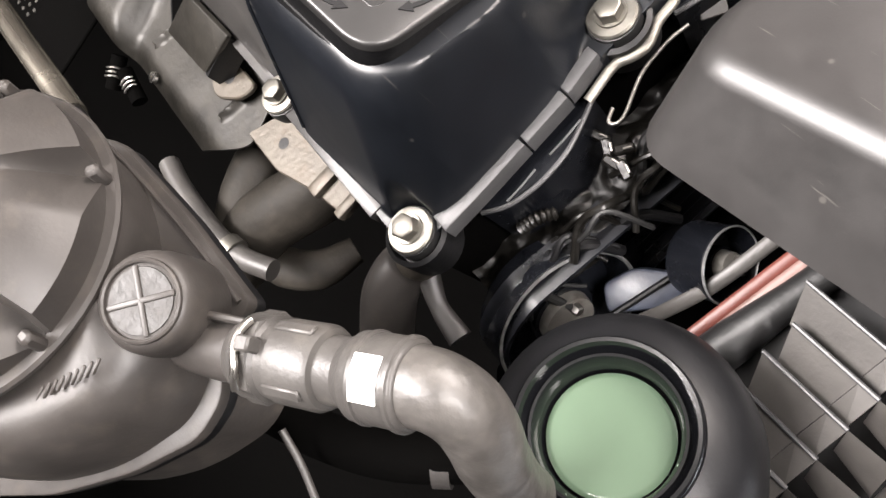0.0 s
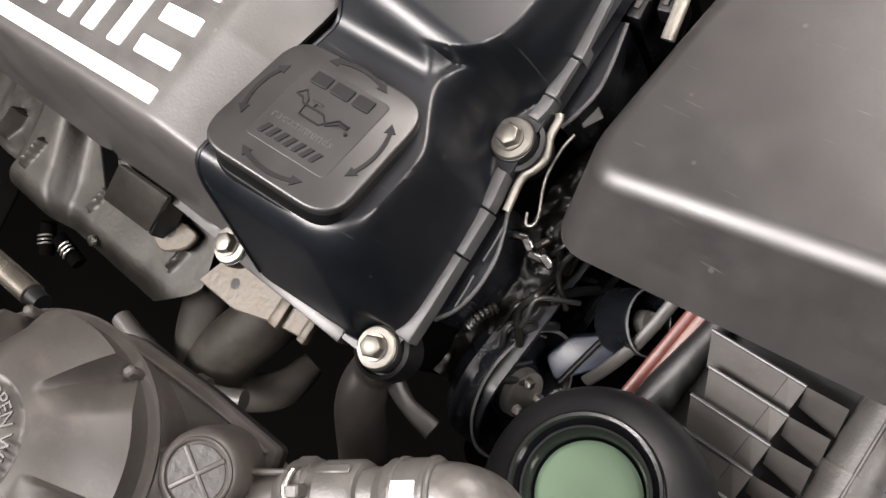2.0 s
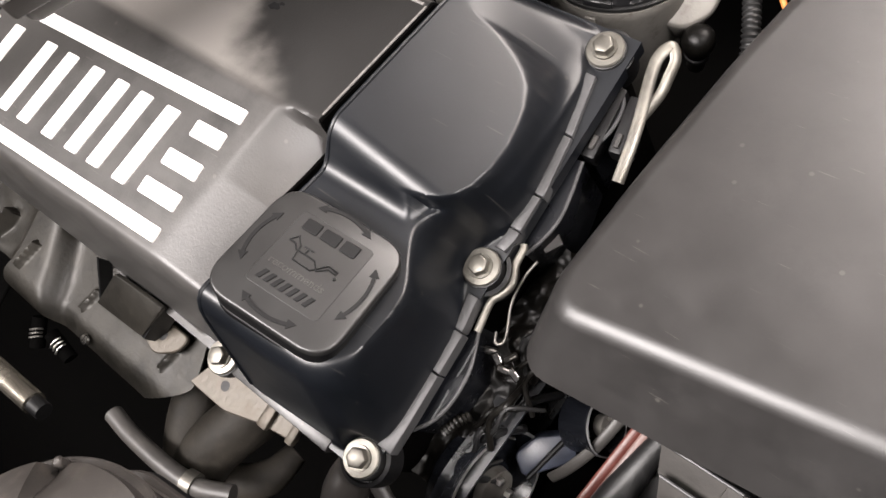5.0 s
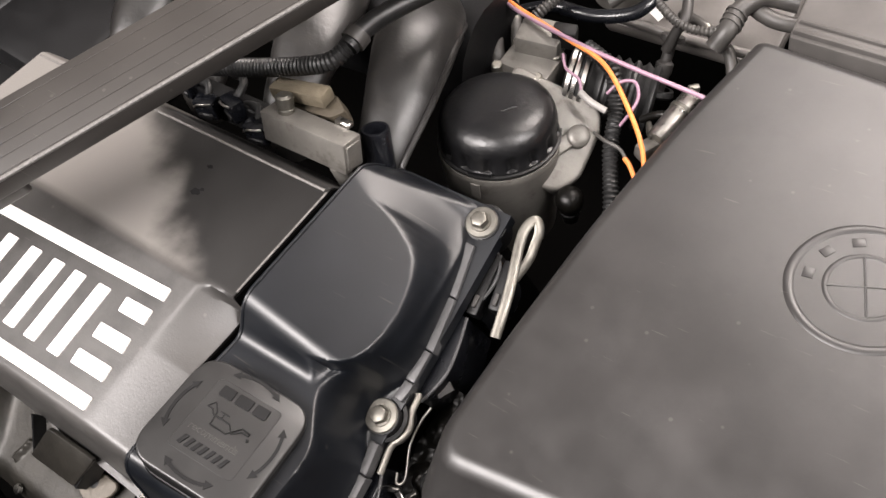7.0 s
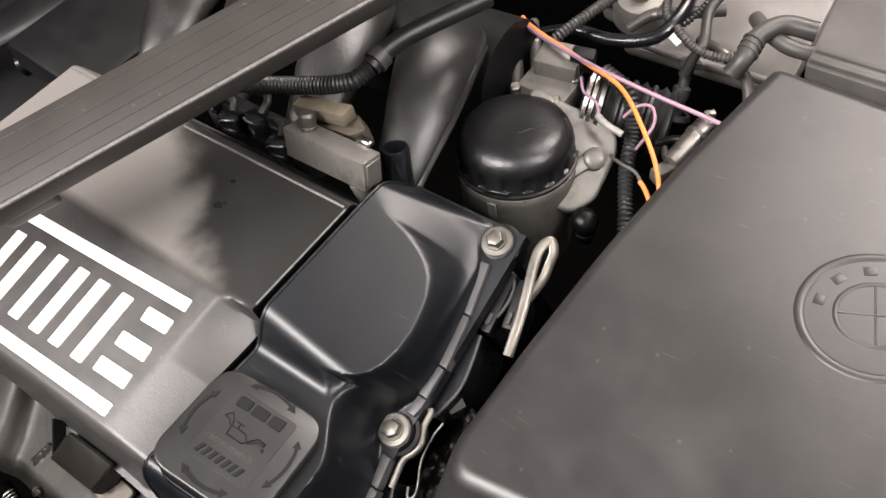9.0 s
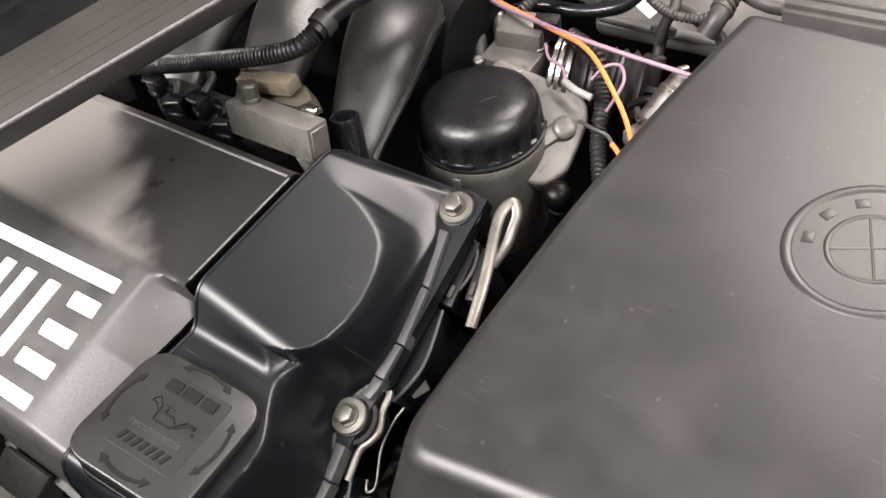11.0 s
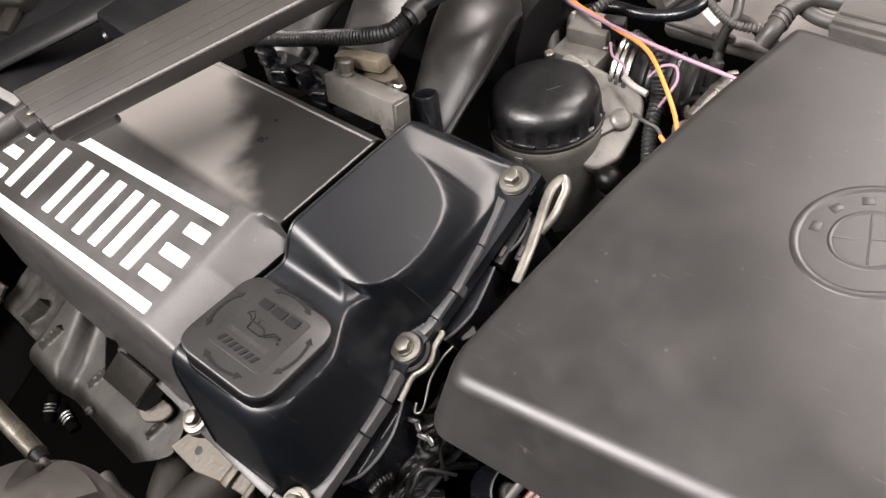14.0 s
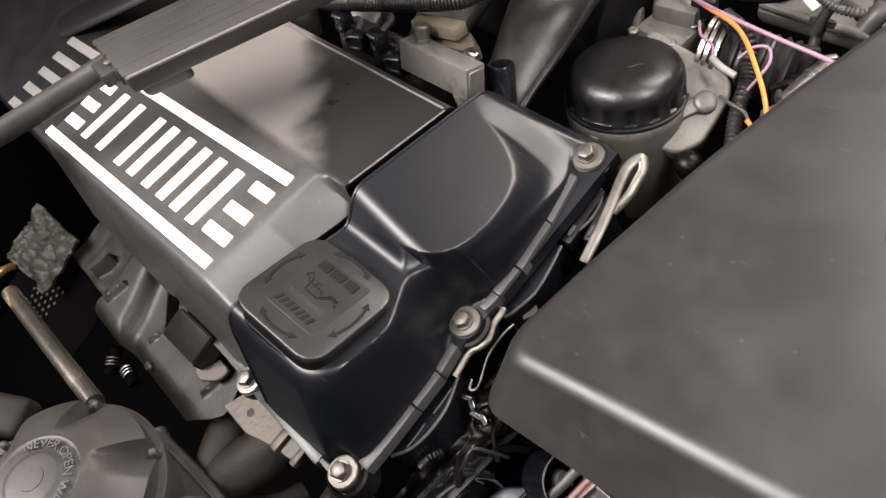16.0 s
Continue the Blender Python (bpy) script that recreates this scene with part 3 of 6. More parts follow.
def text_part(words, size, m, material, parent, depth=0.0003, name="lettering", bend=0.0):
    """Raised letters; bend wraps them round a circle of that radius."""
    cu = bpy.data.curves.new(name, "FONT")
    cu.body, cu.size, cu.extrude, cu.align_x, cu.align_y = words, size, depth, "CENTER", "CENTER"
    tmp = bpy.data.objects.new(name, cu)
    me = tmp.to_mesh()
    bm = bmesh.new()
    bm.from_mesh(me)
    tmp.to_mesh_clear()
    bpy.data.objects.remove(tmp)
    if bend:
        for v in bm.verts:
            a, r = math.pi / 2 - v.co.x / bend, bend + v.co.y
            v.co = Vector((r * math.cos(a), r * math.sin(a), v.co.z))
    bm.transform(m)
    return part(name, bm, material, parent)


text_part("recommends", 0.0058, CAP_POSE @ Matrix.Translation((-0.001, -0.0055, 0.0009)), FAINT, cap)

# ---- rear shell with the silver band ----
def rear_height(x, y):
    top = 0.077 - 0.06 * (y + 0.04)
    crease = np.interp(y, (-0.09, 0.015), (-0.119, -0.102))
    fall = np.interp(y, (-0.09, -0.03, 0.012, 0.02, 0.03), (0.12, 0.35, 1.0, 0.4, 0.0))
    slope = top + 0.001 - np.maximum(0, x - crease + 0.002) * fall
    label_zone = smin(top, slope, 0.001)
    panel = 0.0725 - 0.3 * (y - 0.014)
    w = np.clip((y - 0.0125) / 0.0045, 0, 1)
    w = w * w * (3 - 2 * w)
    z = label_zone * (1 - w) + panel * w
    foot = -0.1135 + 0.045 * (x + 0.12)
    z = smin(z, (y - foot) * 2.7, 0.014)
    z = smin(z, (0.113 - y) * 4.0, 0.01)
    return np.maximum(z, -0.012)


shell = thing("engine_shell", "dull grey plastic engine cover with silver raised band", "engine cover", (-0.28, 0, 0.05))
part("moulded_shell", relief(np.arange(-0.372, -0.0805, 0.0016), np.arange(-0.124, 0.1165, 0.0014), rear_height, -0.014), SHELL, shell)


def gap_shade_strip():
    """An added dark strip for the shade in the joint towards the front cover."""
    bm, rows = bmesh.new(), []
    for v in np.arange(-0.119, 0.112, 0.002):
        z = float(rear_height(np.array(-0.0825), np.array(v))) - 0.0006
        rows.append([bm.verts.new((x, float(v), h)) for x, h in ((-0.0793, z - 0.03), (-0.0793, z - 0.0005), (-0.0799, z), (-0.0806, z), (-0.0806, z - 0.03))])
    for a, b in zip(rows, rows[1:]):
        for k in range(4):
            bm.faces.new((a[k], a[k + 1], b[k + 1], b[k]))
    bmesh.ops.recalc_face_normals(bm, faces=bm.faces[:])
    return bm


# a pale tube paints the highlight along the panel's rounded edge
for x0, x1 in ((-0.37, -0.235), (-0.234, -0.083)):
    edge_line = [(float(v), 0.0965, float(rear_height(np.array(float(v)), np.array(0.0965))) - 0.0004) for v in np.linspace(x0, x1, 12)]
    part("panel_edge", tube(edge_line, 0.0011, 8, 1), WORN_HIGHLIGHT, shell, "pale line painted as the highlight on the panel edge")
part("seam_line", tube([(-0.0812, float(v), float(rear_height(np.array(-0.0812), np.array(float(v)))) - 0.0003) for v in np.arange(0.02, 0.098, 0.004)], 0.0007, 8, 1), WORN_HIGHLIGHT, shell, "thin pale line at the joint")
part("gap_shade_strip", gap_shade_strip(), DEEP, shell, "added dark strip for the shade in the gap towards the front cover")
BAND = pose(-0.12, -0.0372, 0.0768, -3.4, 0, 3.1)


def band_plate(name, x0, x1, y0, y1, slant=0.0):
    return part(name, prism(rounded([(x0, y0), (x1, y0), (x1 + slant, y1), (x0 + slant, y1)], 0.0012, 3), -0.001, 0.0013, 0.0005, 2, BAND), SILVER, shell)


band_plate("silver_bar", -0.262, -0.001, -0.0385, -0.0305)
band_plate("silver_bar", -0.262, 0.005, 0.0322, 0.0402)
for y, a, b in ((0.0205, -0.0195, 0.002), (0.0015, -0.0255, 0.0), (-0.0165, -0.0285, -0.001)):
    band_plate("silver_block", a, b, y - 0.0046, y + 0.0046)
for y in (-0.0165, 0.0015, 0.0205):
    band_plate("silver_block", -0.252, -0.2265, y - 0.0046, y + 0.0046)
# the maker's lettering, as plain upright bars
for x in (-0.213, -0.186, -0.153, -0.132, -0.108, -0.086, -0.066, -0.044):
    band_plate("silver_stroke", x - 0.0051, x + 0.0051, -0.0225, 0.0245, 0.006)
for k in range(5):
    stripe = band_plate("silver_stripe", -0.346, -0.284, -0.036 + 0.0182 * k - 0.0042, -0.036 + 0.0182 * k + 0.0042)
    stripe.data.materials[0] = DULL_SILVER
    stripe["label"] = "dusty dull silver stripe"

for x, y, r in ((-0.157, 0.0595, 0.0026), (-0.163, 0.078, 0.0016), (-0.154, 0.0625, 0.0012)):
    blot = [(x + r * (0.6 + 0.5 * abs(math.sin(2.3 * k + 90 * x))) * math.cos(k * math.pi / 6) * 1.5, y + r * (0.6 + 0.5 * abs(math.cos(1.7 * k))) * math.sin(k * math.pi / 6)) for k in range(12)]
    bm = prism(blot, 0.0, 0.00018, 0)
    for v in bm.verts:
        v.co.z += float(rear_height(np.array(v.co.x), np.array(v.co.y))) - 0.0001
    part("oil_spot", bm, EMBOSS, shell, "dark oil spot")

# ---- air filter box ----
BOX_POSE = frame_from((0.05, 0.0, 0.03), (-0.1, 0.22, 1.0))


def airbox_shape():
    """The lid, sloping out to its front lip, with all edges well rounded."""
    top = [(-0.006, -0.002), (0.29, 0.034), (0.29, 0.285), (0.105, 0.319), (0.033, 0.331), (0.015, 0.245), (0.004, 0.16), (-0.002, 0.075)]
    low = [(-0.014, -0.0265), (0.31, 0.002), (0.31, 0.298), (0.108, 0.331), (0.0225, 0.343), (0.006, 0.25), (-0.006, 0.16), (-0.012, 0.075)]
    n = len(top)
    bm = bmesh.new()
    a = [bm.verts.new((x, y, 0.0)) for x, y in top]
    b = [bm.verts.new((x, y, -0.024 - 0.06 * x - 0.009 * (y < 0.01))) for x, y in low]
    c = [bm.verts.new((0.14 + (x - 0.14) * 0.72, 0.15 + (y - 0.15) * 0.72, -0.15)) for x, y in low]
    bm.faces.new(a)
    for p, q in ((a, b), (b, c)):
        for i in range(n):
            bm.faces.new((p[i], q[i], q[(i + 1) % n], p[(i + 1) % n]))
    bm.faces.new(c[::-1])
    bmesh.ops.recalc_face_normals(bm, faces=bm.faces[:])
    upright = [e for e in bm.edges if len({v in a for v in e.verts} | {v in c for v in e.verts}) == 2 and not (all(v in a for v in e.verts) or all(v in c for v in e.verts))]
    tight = [e for e in upright if min(v.co.y for v in e.verts) > 0.28 and max(v.co.x for v in e.verts) < 0.08]
    upright = [e for e in upright if e not in tight]
    bmesh.ops.bevel(bm, geom=tight, offset=0.006, segments=4, affect="EDGES", profile=0.5, clamp_overlap=True)
    upright = [e for e in upright if e.is_valid]
    bmesh.ops.bevel(bm, geom=upright, offset=0.02, segments=6, affect="EDGES", profile=0.5, clamp_overlap=True)
    rim = [e for e in bm.edges if all(abs(v.co.z) < 1e-5 for v in e.verts)]
    bmesh.ops.bevel(bm, geom=rim, offset=0.034, segments=14, affect="EDGES", profile=0.5, clamp_overlap=True)
    bm.transform(BOX_POSE)
    return bm


airbox = thing("air_filter_box", "large matt black plastic air filter box, lightly scratched", "air box", BOX_POSE.translation)
part("lid", airbox_shape(), BOX, airbox)


def ring(r, w, h, m, seg=56):
    return lathe([(r + w * math.cos(a), -0.0006 + h * math.sin(a)) for a in np.linspace(math.pi, 0, 9)], seg, m)


E_POSE = BOX_POSE @ Matrix.Translation((0.1478, 0.179, -0.0004))
part("emblem_ring", ring(0.0355, 0.0032, 0.0018, E_POSE), BOX, airbox, "embossed round emblem")
part("emblem_ring", ring(0.0185, 0.0019, 0.0014, E_POSE), BOX, airbox)
for a in (20, 110):
    part("emblem_bar", rbox(0.0365, 0.0012, 0.001, 0.0004, 1, E_POSE @ pose(0, 0, 0.0003, 0, 0, a)), BOX, airbox)
for a in (115, 150, 185):
    part("emblem_mark", rbox(0.0065, 0.0055, 0.0009, 0.0004, 2, E_POSE @ pose(0.0268 * math.cos(radians(a)), 0.0268 * math.sin(radians(a)), 0.0003, 0, 0, a - 90)), BOX, airbox)

# ---- oil filter ----
F_POSE = frame_from((-0.0607, 0.2111, -0.066), (0.0, 0.342, 0.94))
oil_filter = thing("oil_filter", "black ribbed oil filter cap on an aluminium housing", "oil filter", F_POSE.translation, F_POSE.to_3x3())
part("filter_cap", lathe([(0.0435, 0.0), (0.0438, 0.001), (0.0438, 0.0022), (0.0432, 0.003), (0.043, 0.0125), (0.0425, 0.0148), (0.0422, 0.0172), (0.041, 0.0208), (0.038, 0.0252), (0.033, 0.0284), (0.0245, 0.0304), (0.012, 0.0312), (0, 0.0313)], 128, F_POSE, 16, 0.0024, (0.0025, 0.013)), FILTER, oil_filter)
part("filter_lip", lathe([(0.0445, -0.0035), (0.0455, -0.002), (0.0455, 0.0), (0.043, 0.0004)], 64, F_POSE), RUBBER, oil_filter)
housing = part("filter_housing", lathe([(0.04, -0.09), (0.0435, -0.04), (0.0455, -0.01), (0.0462, -0.006), (0.0455, -0.0035), (0.043, -0.003)], 64, F_POSE), ALU, oil_filter)
for k in range(4):
    part("moulded_mark", rbox(0.004, 0.0011, 0.0006, 0.0002, 1, F_POSE @ pose(0.011 + 0.0012 * k, -0.006 + 0.0022 * k, 0.0311, 0, 0, 35)), FILTER, oil_filter)
part("date_plate", rbox(0.0015, 0.007, 0.014, 0.0004, 1, F_POSE @ pose(0.0085, -0.0455, -0.014, 0, 0, -80)), ALU, oil_filter)
part("moulded_tab", rbox(0.018, 0.002, 0.004, 0.0006, 1, F_POSE @ pose(0.012, -0.0432, 0.0035, 0, 0, 16)), FILTER, oil_filter)
HF = frame_from((-0.022, 0.228, -0.076), (0.4, -0.12, 0.9))
flange = [(-0.052, 0.035), (0.008, 0.035), (0.019, 0.0305), (0.0255, 0.019), (0.027, -0.02), (0.016, -0.036), (-0.03, -0.044), (-0.052, -0.02)]
part("housing_flange", prism(rounded(flange, 0.006), -0.034, 0.0, 0.003, 3, HF), ALU, oil_filter)
part("housing_rib", prism(rounded([(0.007, 0.012), (0.0165, 0.005), (-0.008, -0.036), (-0.016, -0.031)], 0.003), -0.001, 0.0055, 0.0026, 3, HF), ALU, oil_filter)
part("housing_block", prism(rounded([(x * 0.9, y * 0.9) for x, y in flange], 0.006), -0.08, -0.0342, 0.0, 1, HF), GRIME, oil_filter)
FB = HF @ Matrix.Translation((0.012, 0.006, 0.064))
part("flange_bolt", lathe([(0.0085, -0.066), (0.0082, -0.0575), (0.007, -0.0562), (0.004, -0.0556), (0, -0.0556)], 24, FB), ALU, oil_filter)

BULB = frame_from((0.002, 0.193, -0.092), (0.1, 0.1, 1))
bulb = thing("rubber_bulb", "round black rubber bulb beside the oil filter housing", "bulb", BULB.translation)
part("bulb_body", lathe([(0.006, -0.03), (0.0065, -0.012), (0.009, -0.0085), (0.0105, -0.002), (0.0098, 0.003), (0.0068, 0.0065), (0.0025, 0.008), (0, 0.0081)], 28, BULB), OILY, bulb)
part("bulb_band", lathe([(0.0072, -0.018), (0.008, -0.0172), (0.008, -0.0145), (0.0072, -0.0138)], 24, BULB), DARK, bulb)

# ---- strut brace and the rod that meets it ----
A, C, D = Vector((-0.2016, -0.0177, 0.153)), Vector((-0.259, -0.012, 0.158)), Vector((0.056, 0.121, -0.025))
brace = thing("strut_brace", "dull black ribbed crossbar over the engine", "strut brace", A)


part("crossbar", beam(A, C, D, 0.55, 0.0125, 0.002), BRACE, brace)
dn = D.normalized()
part("worn_edge", tube([A + dn * 0.003 + (C - A) * 0.02, A + dn * 0.25 + (C - A) * 0.02, A + dn * 0.54 + (C - A) * 0.02], 0.0013, 8, 1), WORN_HIGHLIGHT, brace, "worn pale front edge")
side = (C - A)
down = dn.cross(side).normalized()
down = down if down.z < 0 else -down
for k in (0.07, 0.26, 0.42, 0.6, 0.85):
    p = A + side * k - down * 0.0004
    part("rib", beam(p, p + side * 0.014, D, 0.54, 0.002, 0.0003), BRACE, brace)
part("end_tab", beam(A + dn * 0.004 + down * 0.008, A + side * 0.16 + dn * 0.004 + down * 0.006, D, 0.034, 0.016, 0.005), BRACE, brace)
CB = frame_from(A + side * 0.5 - dn * 0.006 - Vector((0, 0, 0.008)), (0, 0.3, 1), tuple(side))
part("clip_block", rbox(0.024, 0.012, 0.01, 0.002, 2, CB), RIBS, brace)
part("clip_jaw", rbox(0.007, 0.009, 0.012, 0.0015, 2, CB @ Matrix.Translation((-0.013, -0.007, 0))), RIBS, brace)
part("clip_screw", lathe([(0.003, 0), (0.003, 0.003), (0.002, 0.0036), (0, 0.0036)], 12, CB @ Matrix.Translation((-0.003, -0.003, 0.0045))), ZINC, brace)
part("clip_jaw", rbox(0.006, 0.008, 0.009, 0.0015, 2, CB @ Matrix.Translation((0.008, -0.008, 0))), DARK, brace)
rod = thing("support_rod", "round dull steel rod leading to the crossbar", "rod", (-0.33, -0.1, 0.12))
part("rod_body", tube([(-0.245, -0.012, 0.143), (-0.335, -0.1, 0.125), (-0.43, -0.19, 0.105)], 0.009, 16), RIBS, rod)

# ---- fuel rail and intake side ----
rail = thing("fuel_rail", "square bare steel fuel rail with a test valve", "fuel rail", (-0.12, 0.127, 0.03))
R_POSE = frame_from((-0.1215, 0.126, 0.037), (0.0, 0.52, 0.86), (1, 0.01, 0))
part("rail_body", rbox(0.07, 0.0165, 0.022, 0.0012, 2, R_POSE), ALU, rail)
part("rail_end", rbox(0.0016, 0.0125, 0.017, 0.0005, 1, R_POSE @ Matrix.Translation((0.0352, 0, 0))), ALU, rail)
part("test_valve", lathe([(0.0055, 0.008), (0.0055, 0.0135), (0.0048, 0.014), (0.0048, 0.016), (0.0056, 0.0165), (0.0056, 0.022), (0.004, 0.0235), (0, 0.0235)], 24, R_POSE @ Matrix.Translation((-0.02, 0.001, 0))), ZINC, rail)
part("rail_foot", tube([(-0.098, 0.118, 0.03), (-0.095, 0.114, 0.012), (-0.094, 0.112, -0.02)], 0.0055, 12), ALU, rail)
part("rail_clip", rbox(0.012, 0.006, 0.004, 0.001, 1, R_POSE @ Matrix.Translation((0.02, 0.0105, 0.012))), STEEL, rail)
part("rear_rail", rbox(0.075, 0.014, 0.02, 0.001, 1, frame_from((-0.2, 0.127, 0.022), (0.0, 0.5, 0.86))), DARK, rail)

for k, (x, y, z, a) in enumerate(((-0.168, 0.117, 0.028, 12), (-0.192, 0.124, 0.034, -20), (-0.216, 0.118, 0.03, 15), (-0.24, 0.126, 0.034, -10))):
    ob = thing("injector_plug", "shiny black injector plug with a bright wire clip", "connector", (x, y, z), group="injector plugs")
    m = frame_from((x, y, z), (0.0, 0.35, 1)) @ pose(0, 0, 0, 0, 0, a)
    part("plug_shell", rbox(0.017, 0.011, 0.016, 0.002, 2, m), SHINY, ob)
    part("plug_collar", rbox(0.012, 0.0135, 0.005, 0.001, 1, m @ Matrix.Translation((0, 0, -0.004))), DARK, ob)
    part("wire_clip", tube([m @ Vector(q) for q in ((-0.007, -0.006, 0.004), (-0.002, -0.0072, 0.0075), (0.004, -0.0066, 0.008), (0.008, -0.003, 0.006))], 0.0008, 8), STEEL, ob)
    part("cable", tube([m @ Vector(q) for q in ((0, 0.004, 0.006), (-0.004, 0.012, 0.009), (-0.016, 0.016, 0.006), (-0.03, 0.014, 0.002))], 0.0028, 10), RUBBER, ob)

foam = thing("foam_wrap", "tan woven insulation pad behind the fuel rail", "insulation", (-0.125, 0.143, 0.045))
part("pad", rbox(0.044, 0.013, 0.01, 0.002, 2, frame_from((-0.143, 0.149, 0.042), (-0.1, 0.35, 0.93), (0.99, 0.12, 0))), FOAM, foam)
part("torn_edge", prism(rounded([(-0.157, 0.139), (-0.118, 0.142), (-0.11, 0.15), (-0.122, 0.158), (-0.15, 0.15)], 0.003), 0.022, 0.036, 0.003, 2), DARK_FOAM, foam, "darker brown underside")
stub = thing("vacuum_stub", "black open pipe stub beside the fuel rail", "pipe", (-0.088, 0.143, 0.0))
part("stub_pipe", lathe([(0.0095, -0.06), (0.0095, 0.018), (0.0088, 0.0195), (0.0072, 0.0195), (0.0068, 0.018), (0.0068, -0.02), (0, -0.02)], 28, frame_from((-0.09, 0.141, 0.008), (-0.1, 0.5, 0.86))), SHINY, stub)

manifold = thing("intake_manifold", "black plastic intake manifold with curved runners", "intake manifold", (-0.13, 0.2, -0.02))
RUN = [(-0.088, 0.124, -0.03), (-0.0935, 0.14, -0.004), (-0.104, 0.185, 0.002), (-0.114, 0.215, 0.0), (-0.126, 0.243, -0.008), (-0.141, 0.272, -0.03), (-0.15, 0.29, -0.075)]
RUN_R = [0.012, 0.0165, 0.0245, 0.0285, 0.0305, 0.0275, 0.025]
part("runner", tube(RUN, RUN_R, 32, 8, flat=0.5, up=(0.25, 0, 0.97)), RUNNER, manifold)
part("runner_seam", tube([(-0.079, 0.128, -0.02), (-0.078, 0.141, -0.005), (-0.0805, 0.185, -0.001), (-0.087, 0.215, -0.004), (-0.0965, 0.243, -0.012), (-0.114, 0.275, -0.035)], 0.0022, 8), RUNNER, manifold)
for k in (1, 2, 3):
    o = Vector((-0.088 * k, 0, 0.0))
    part("runner", tube([Vector(p) + o for p in RUN], RUN_R, 28, 8, flat=0.5, up=(0.25, 0, 0.97)), RUNNER, manifold)
part("plenum", tube([(-0.42, 0.26, -0.07), (-0.1, 0.27, -0.07)], 0.045, 20), DARK, manifold)

corr = thing("corrugated_hose", "black corrugated conduit curving past the crossbar", "conduit", (-0.16, 0.16, 0.05))
part("conduit", tube([(-0.26, 0.128, 0.045), (-0.21, 0.14, 0.05), (-0.16, 0.156, 0.052), (-0.13, 0.17, 0.052), (-0.1225, 0.185, 0.051)], 0.0064, 14, 8, ridge=0.0012, pitch=0.0027), RUBBER, corr)
part("hose_end", tube([(-0.1225, 0.185, 0.051), (-0.121, 0.2, 0.05), (-0.112, 0.222, 0.046), (-0.09, 0.27, 0.03)], 0.0065, 14), RUBBER, corr)
part("clamp", tube([(-0.122, 0.189, 0.051), (-0.1215, 0.197, 0.0505)], 0.0085, 16), VANE, corr, "pale plastic collar")

# ---- throttle body, wiring ----
throttle = thing("throttle_body", "dull aluminium throttle body with a ribbed rubber boot", "throttle body", (-0.07, 0.27, -0.08))
part("throttle_housing", rbox(0.042, 0.034, 0.05, 0.004, 2, frame_from((-0.07, 0.27, -0.088), (0.1, 0.25, 1))), ALU, throttle)
part("motor_cover", rbox(0.034, 0.026, 0.022, 0.003, 2, frame_from((-0.068, 0.29, -0.064), (0.1, 0.25, 1), (1, 0.2, 0))), ALU, throttle)
for x, y in ((-0.088, 0.258), (-0.054, 0.259), (-0.086, 0.284), (-0.052, 0.283)):
    part("housing_screw", lathe([(0.0042, -0.004), (0.0042, 0.002), (0.003, 0.003), (0, 0.003)], 14, frame_from((x, y, -0.064 - 0.25 * (y - 0.27)), (0.1, 0.25, 1))), ZINC, throttle)
for k in range(3):
    part("cooling_rib", rbox(0.0022, 0.03, 0.012, 0.0006, 1, frame_from((-0.084 + 0.011 * k, 0.2545, -0.072), (0.1, 0.25, 1))), ALU, throttle)
part("wire_socket", rbox(0.018, 0.012, 0.016, 0.002, 2, frame_from((-0.05, 0.296, -0.058), (0.1, 0.25, 1), (1, 0.3, 0))), DARK, throttle)
B0, B1 = Vector((-0.043, 0.276, -0.082)), Vector((0.02, 0.29, -0.098))
part("boot", tube([B0, (B0 + B1) / 2, B1], 0.0255, 28, 8, ridge=0.004, pitch=0.0075), RUBBER, throttle)
for s in (0.03, 0.1, 0.19):
    p = B0.lerp(B1, s)
    part("hose_clamp", tube([p, p + (B1 - B0).normalized() * 0.003], 0.0268, 28), STEEL, throttle)


def wire(name, label, pts, r, material, kind="wire"):
    ob = thing(name, label, kind, pts[0])
    part("strand", tube(pts, r, 10), material, ob)
    return ob


wire("orange_wire", "loose orange wire running over the throttle boot", [(-0.11, 0.31, -0.05), (-0.093, 0.303, -0.05), (-0.042, 0.289, -0.048), (-0.008, 0.279, -0.048), (0.022, 0.255, -0.05), (0.045, 0.23, -0.053), (0.06, 0.2, -0.06)], 0.0017, ORANGE)
wire("orange_wire", "short orange wire end near the air box", [(0.034, 0.224, -0.06), (0.04, 0.22, -0.06), (0.05, 0.21, -0.062)], 0.0017, ORANGE)
wire("grey_wire", "dull grey wire leading to the orange wire end", [(0.004, 0.236, -0.065), (0.016, 0.231, -0.06), (0.028, 0.229, -0.06), (0.036, 0.223, -0.06)], 0.0013, GREYHOSE)
wire("pink_wire", "faded pink wire stretched beside the orange wire", [(-0.11, 0.308, -0.05), (-0.09, 0.3, -0.05), (-0.035, 0.288, -0.047), (0.012, 0.283, -0.049), (0.06, 0.28, -0.052), (0.08, 0.278, -0.054)], 0.0016, PINK)
wire("pink_wire", "thin pink wire loop beside the conduit", [(0.002, 0.262, -0.055), (0.009, 0.271, -0.05), (0.018, 0.274, -0.05), (0.025, 0.265, -0.05), (0.025, 0.255, -0.052), (0.02, 0.245, -0.06)], 0.0012, PINK)
sleeve = thing("wire_sleeve", "white sleeve on a thin wire over the boot", "wire", (-0.015, 0.256, -0.058))
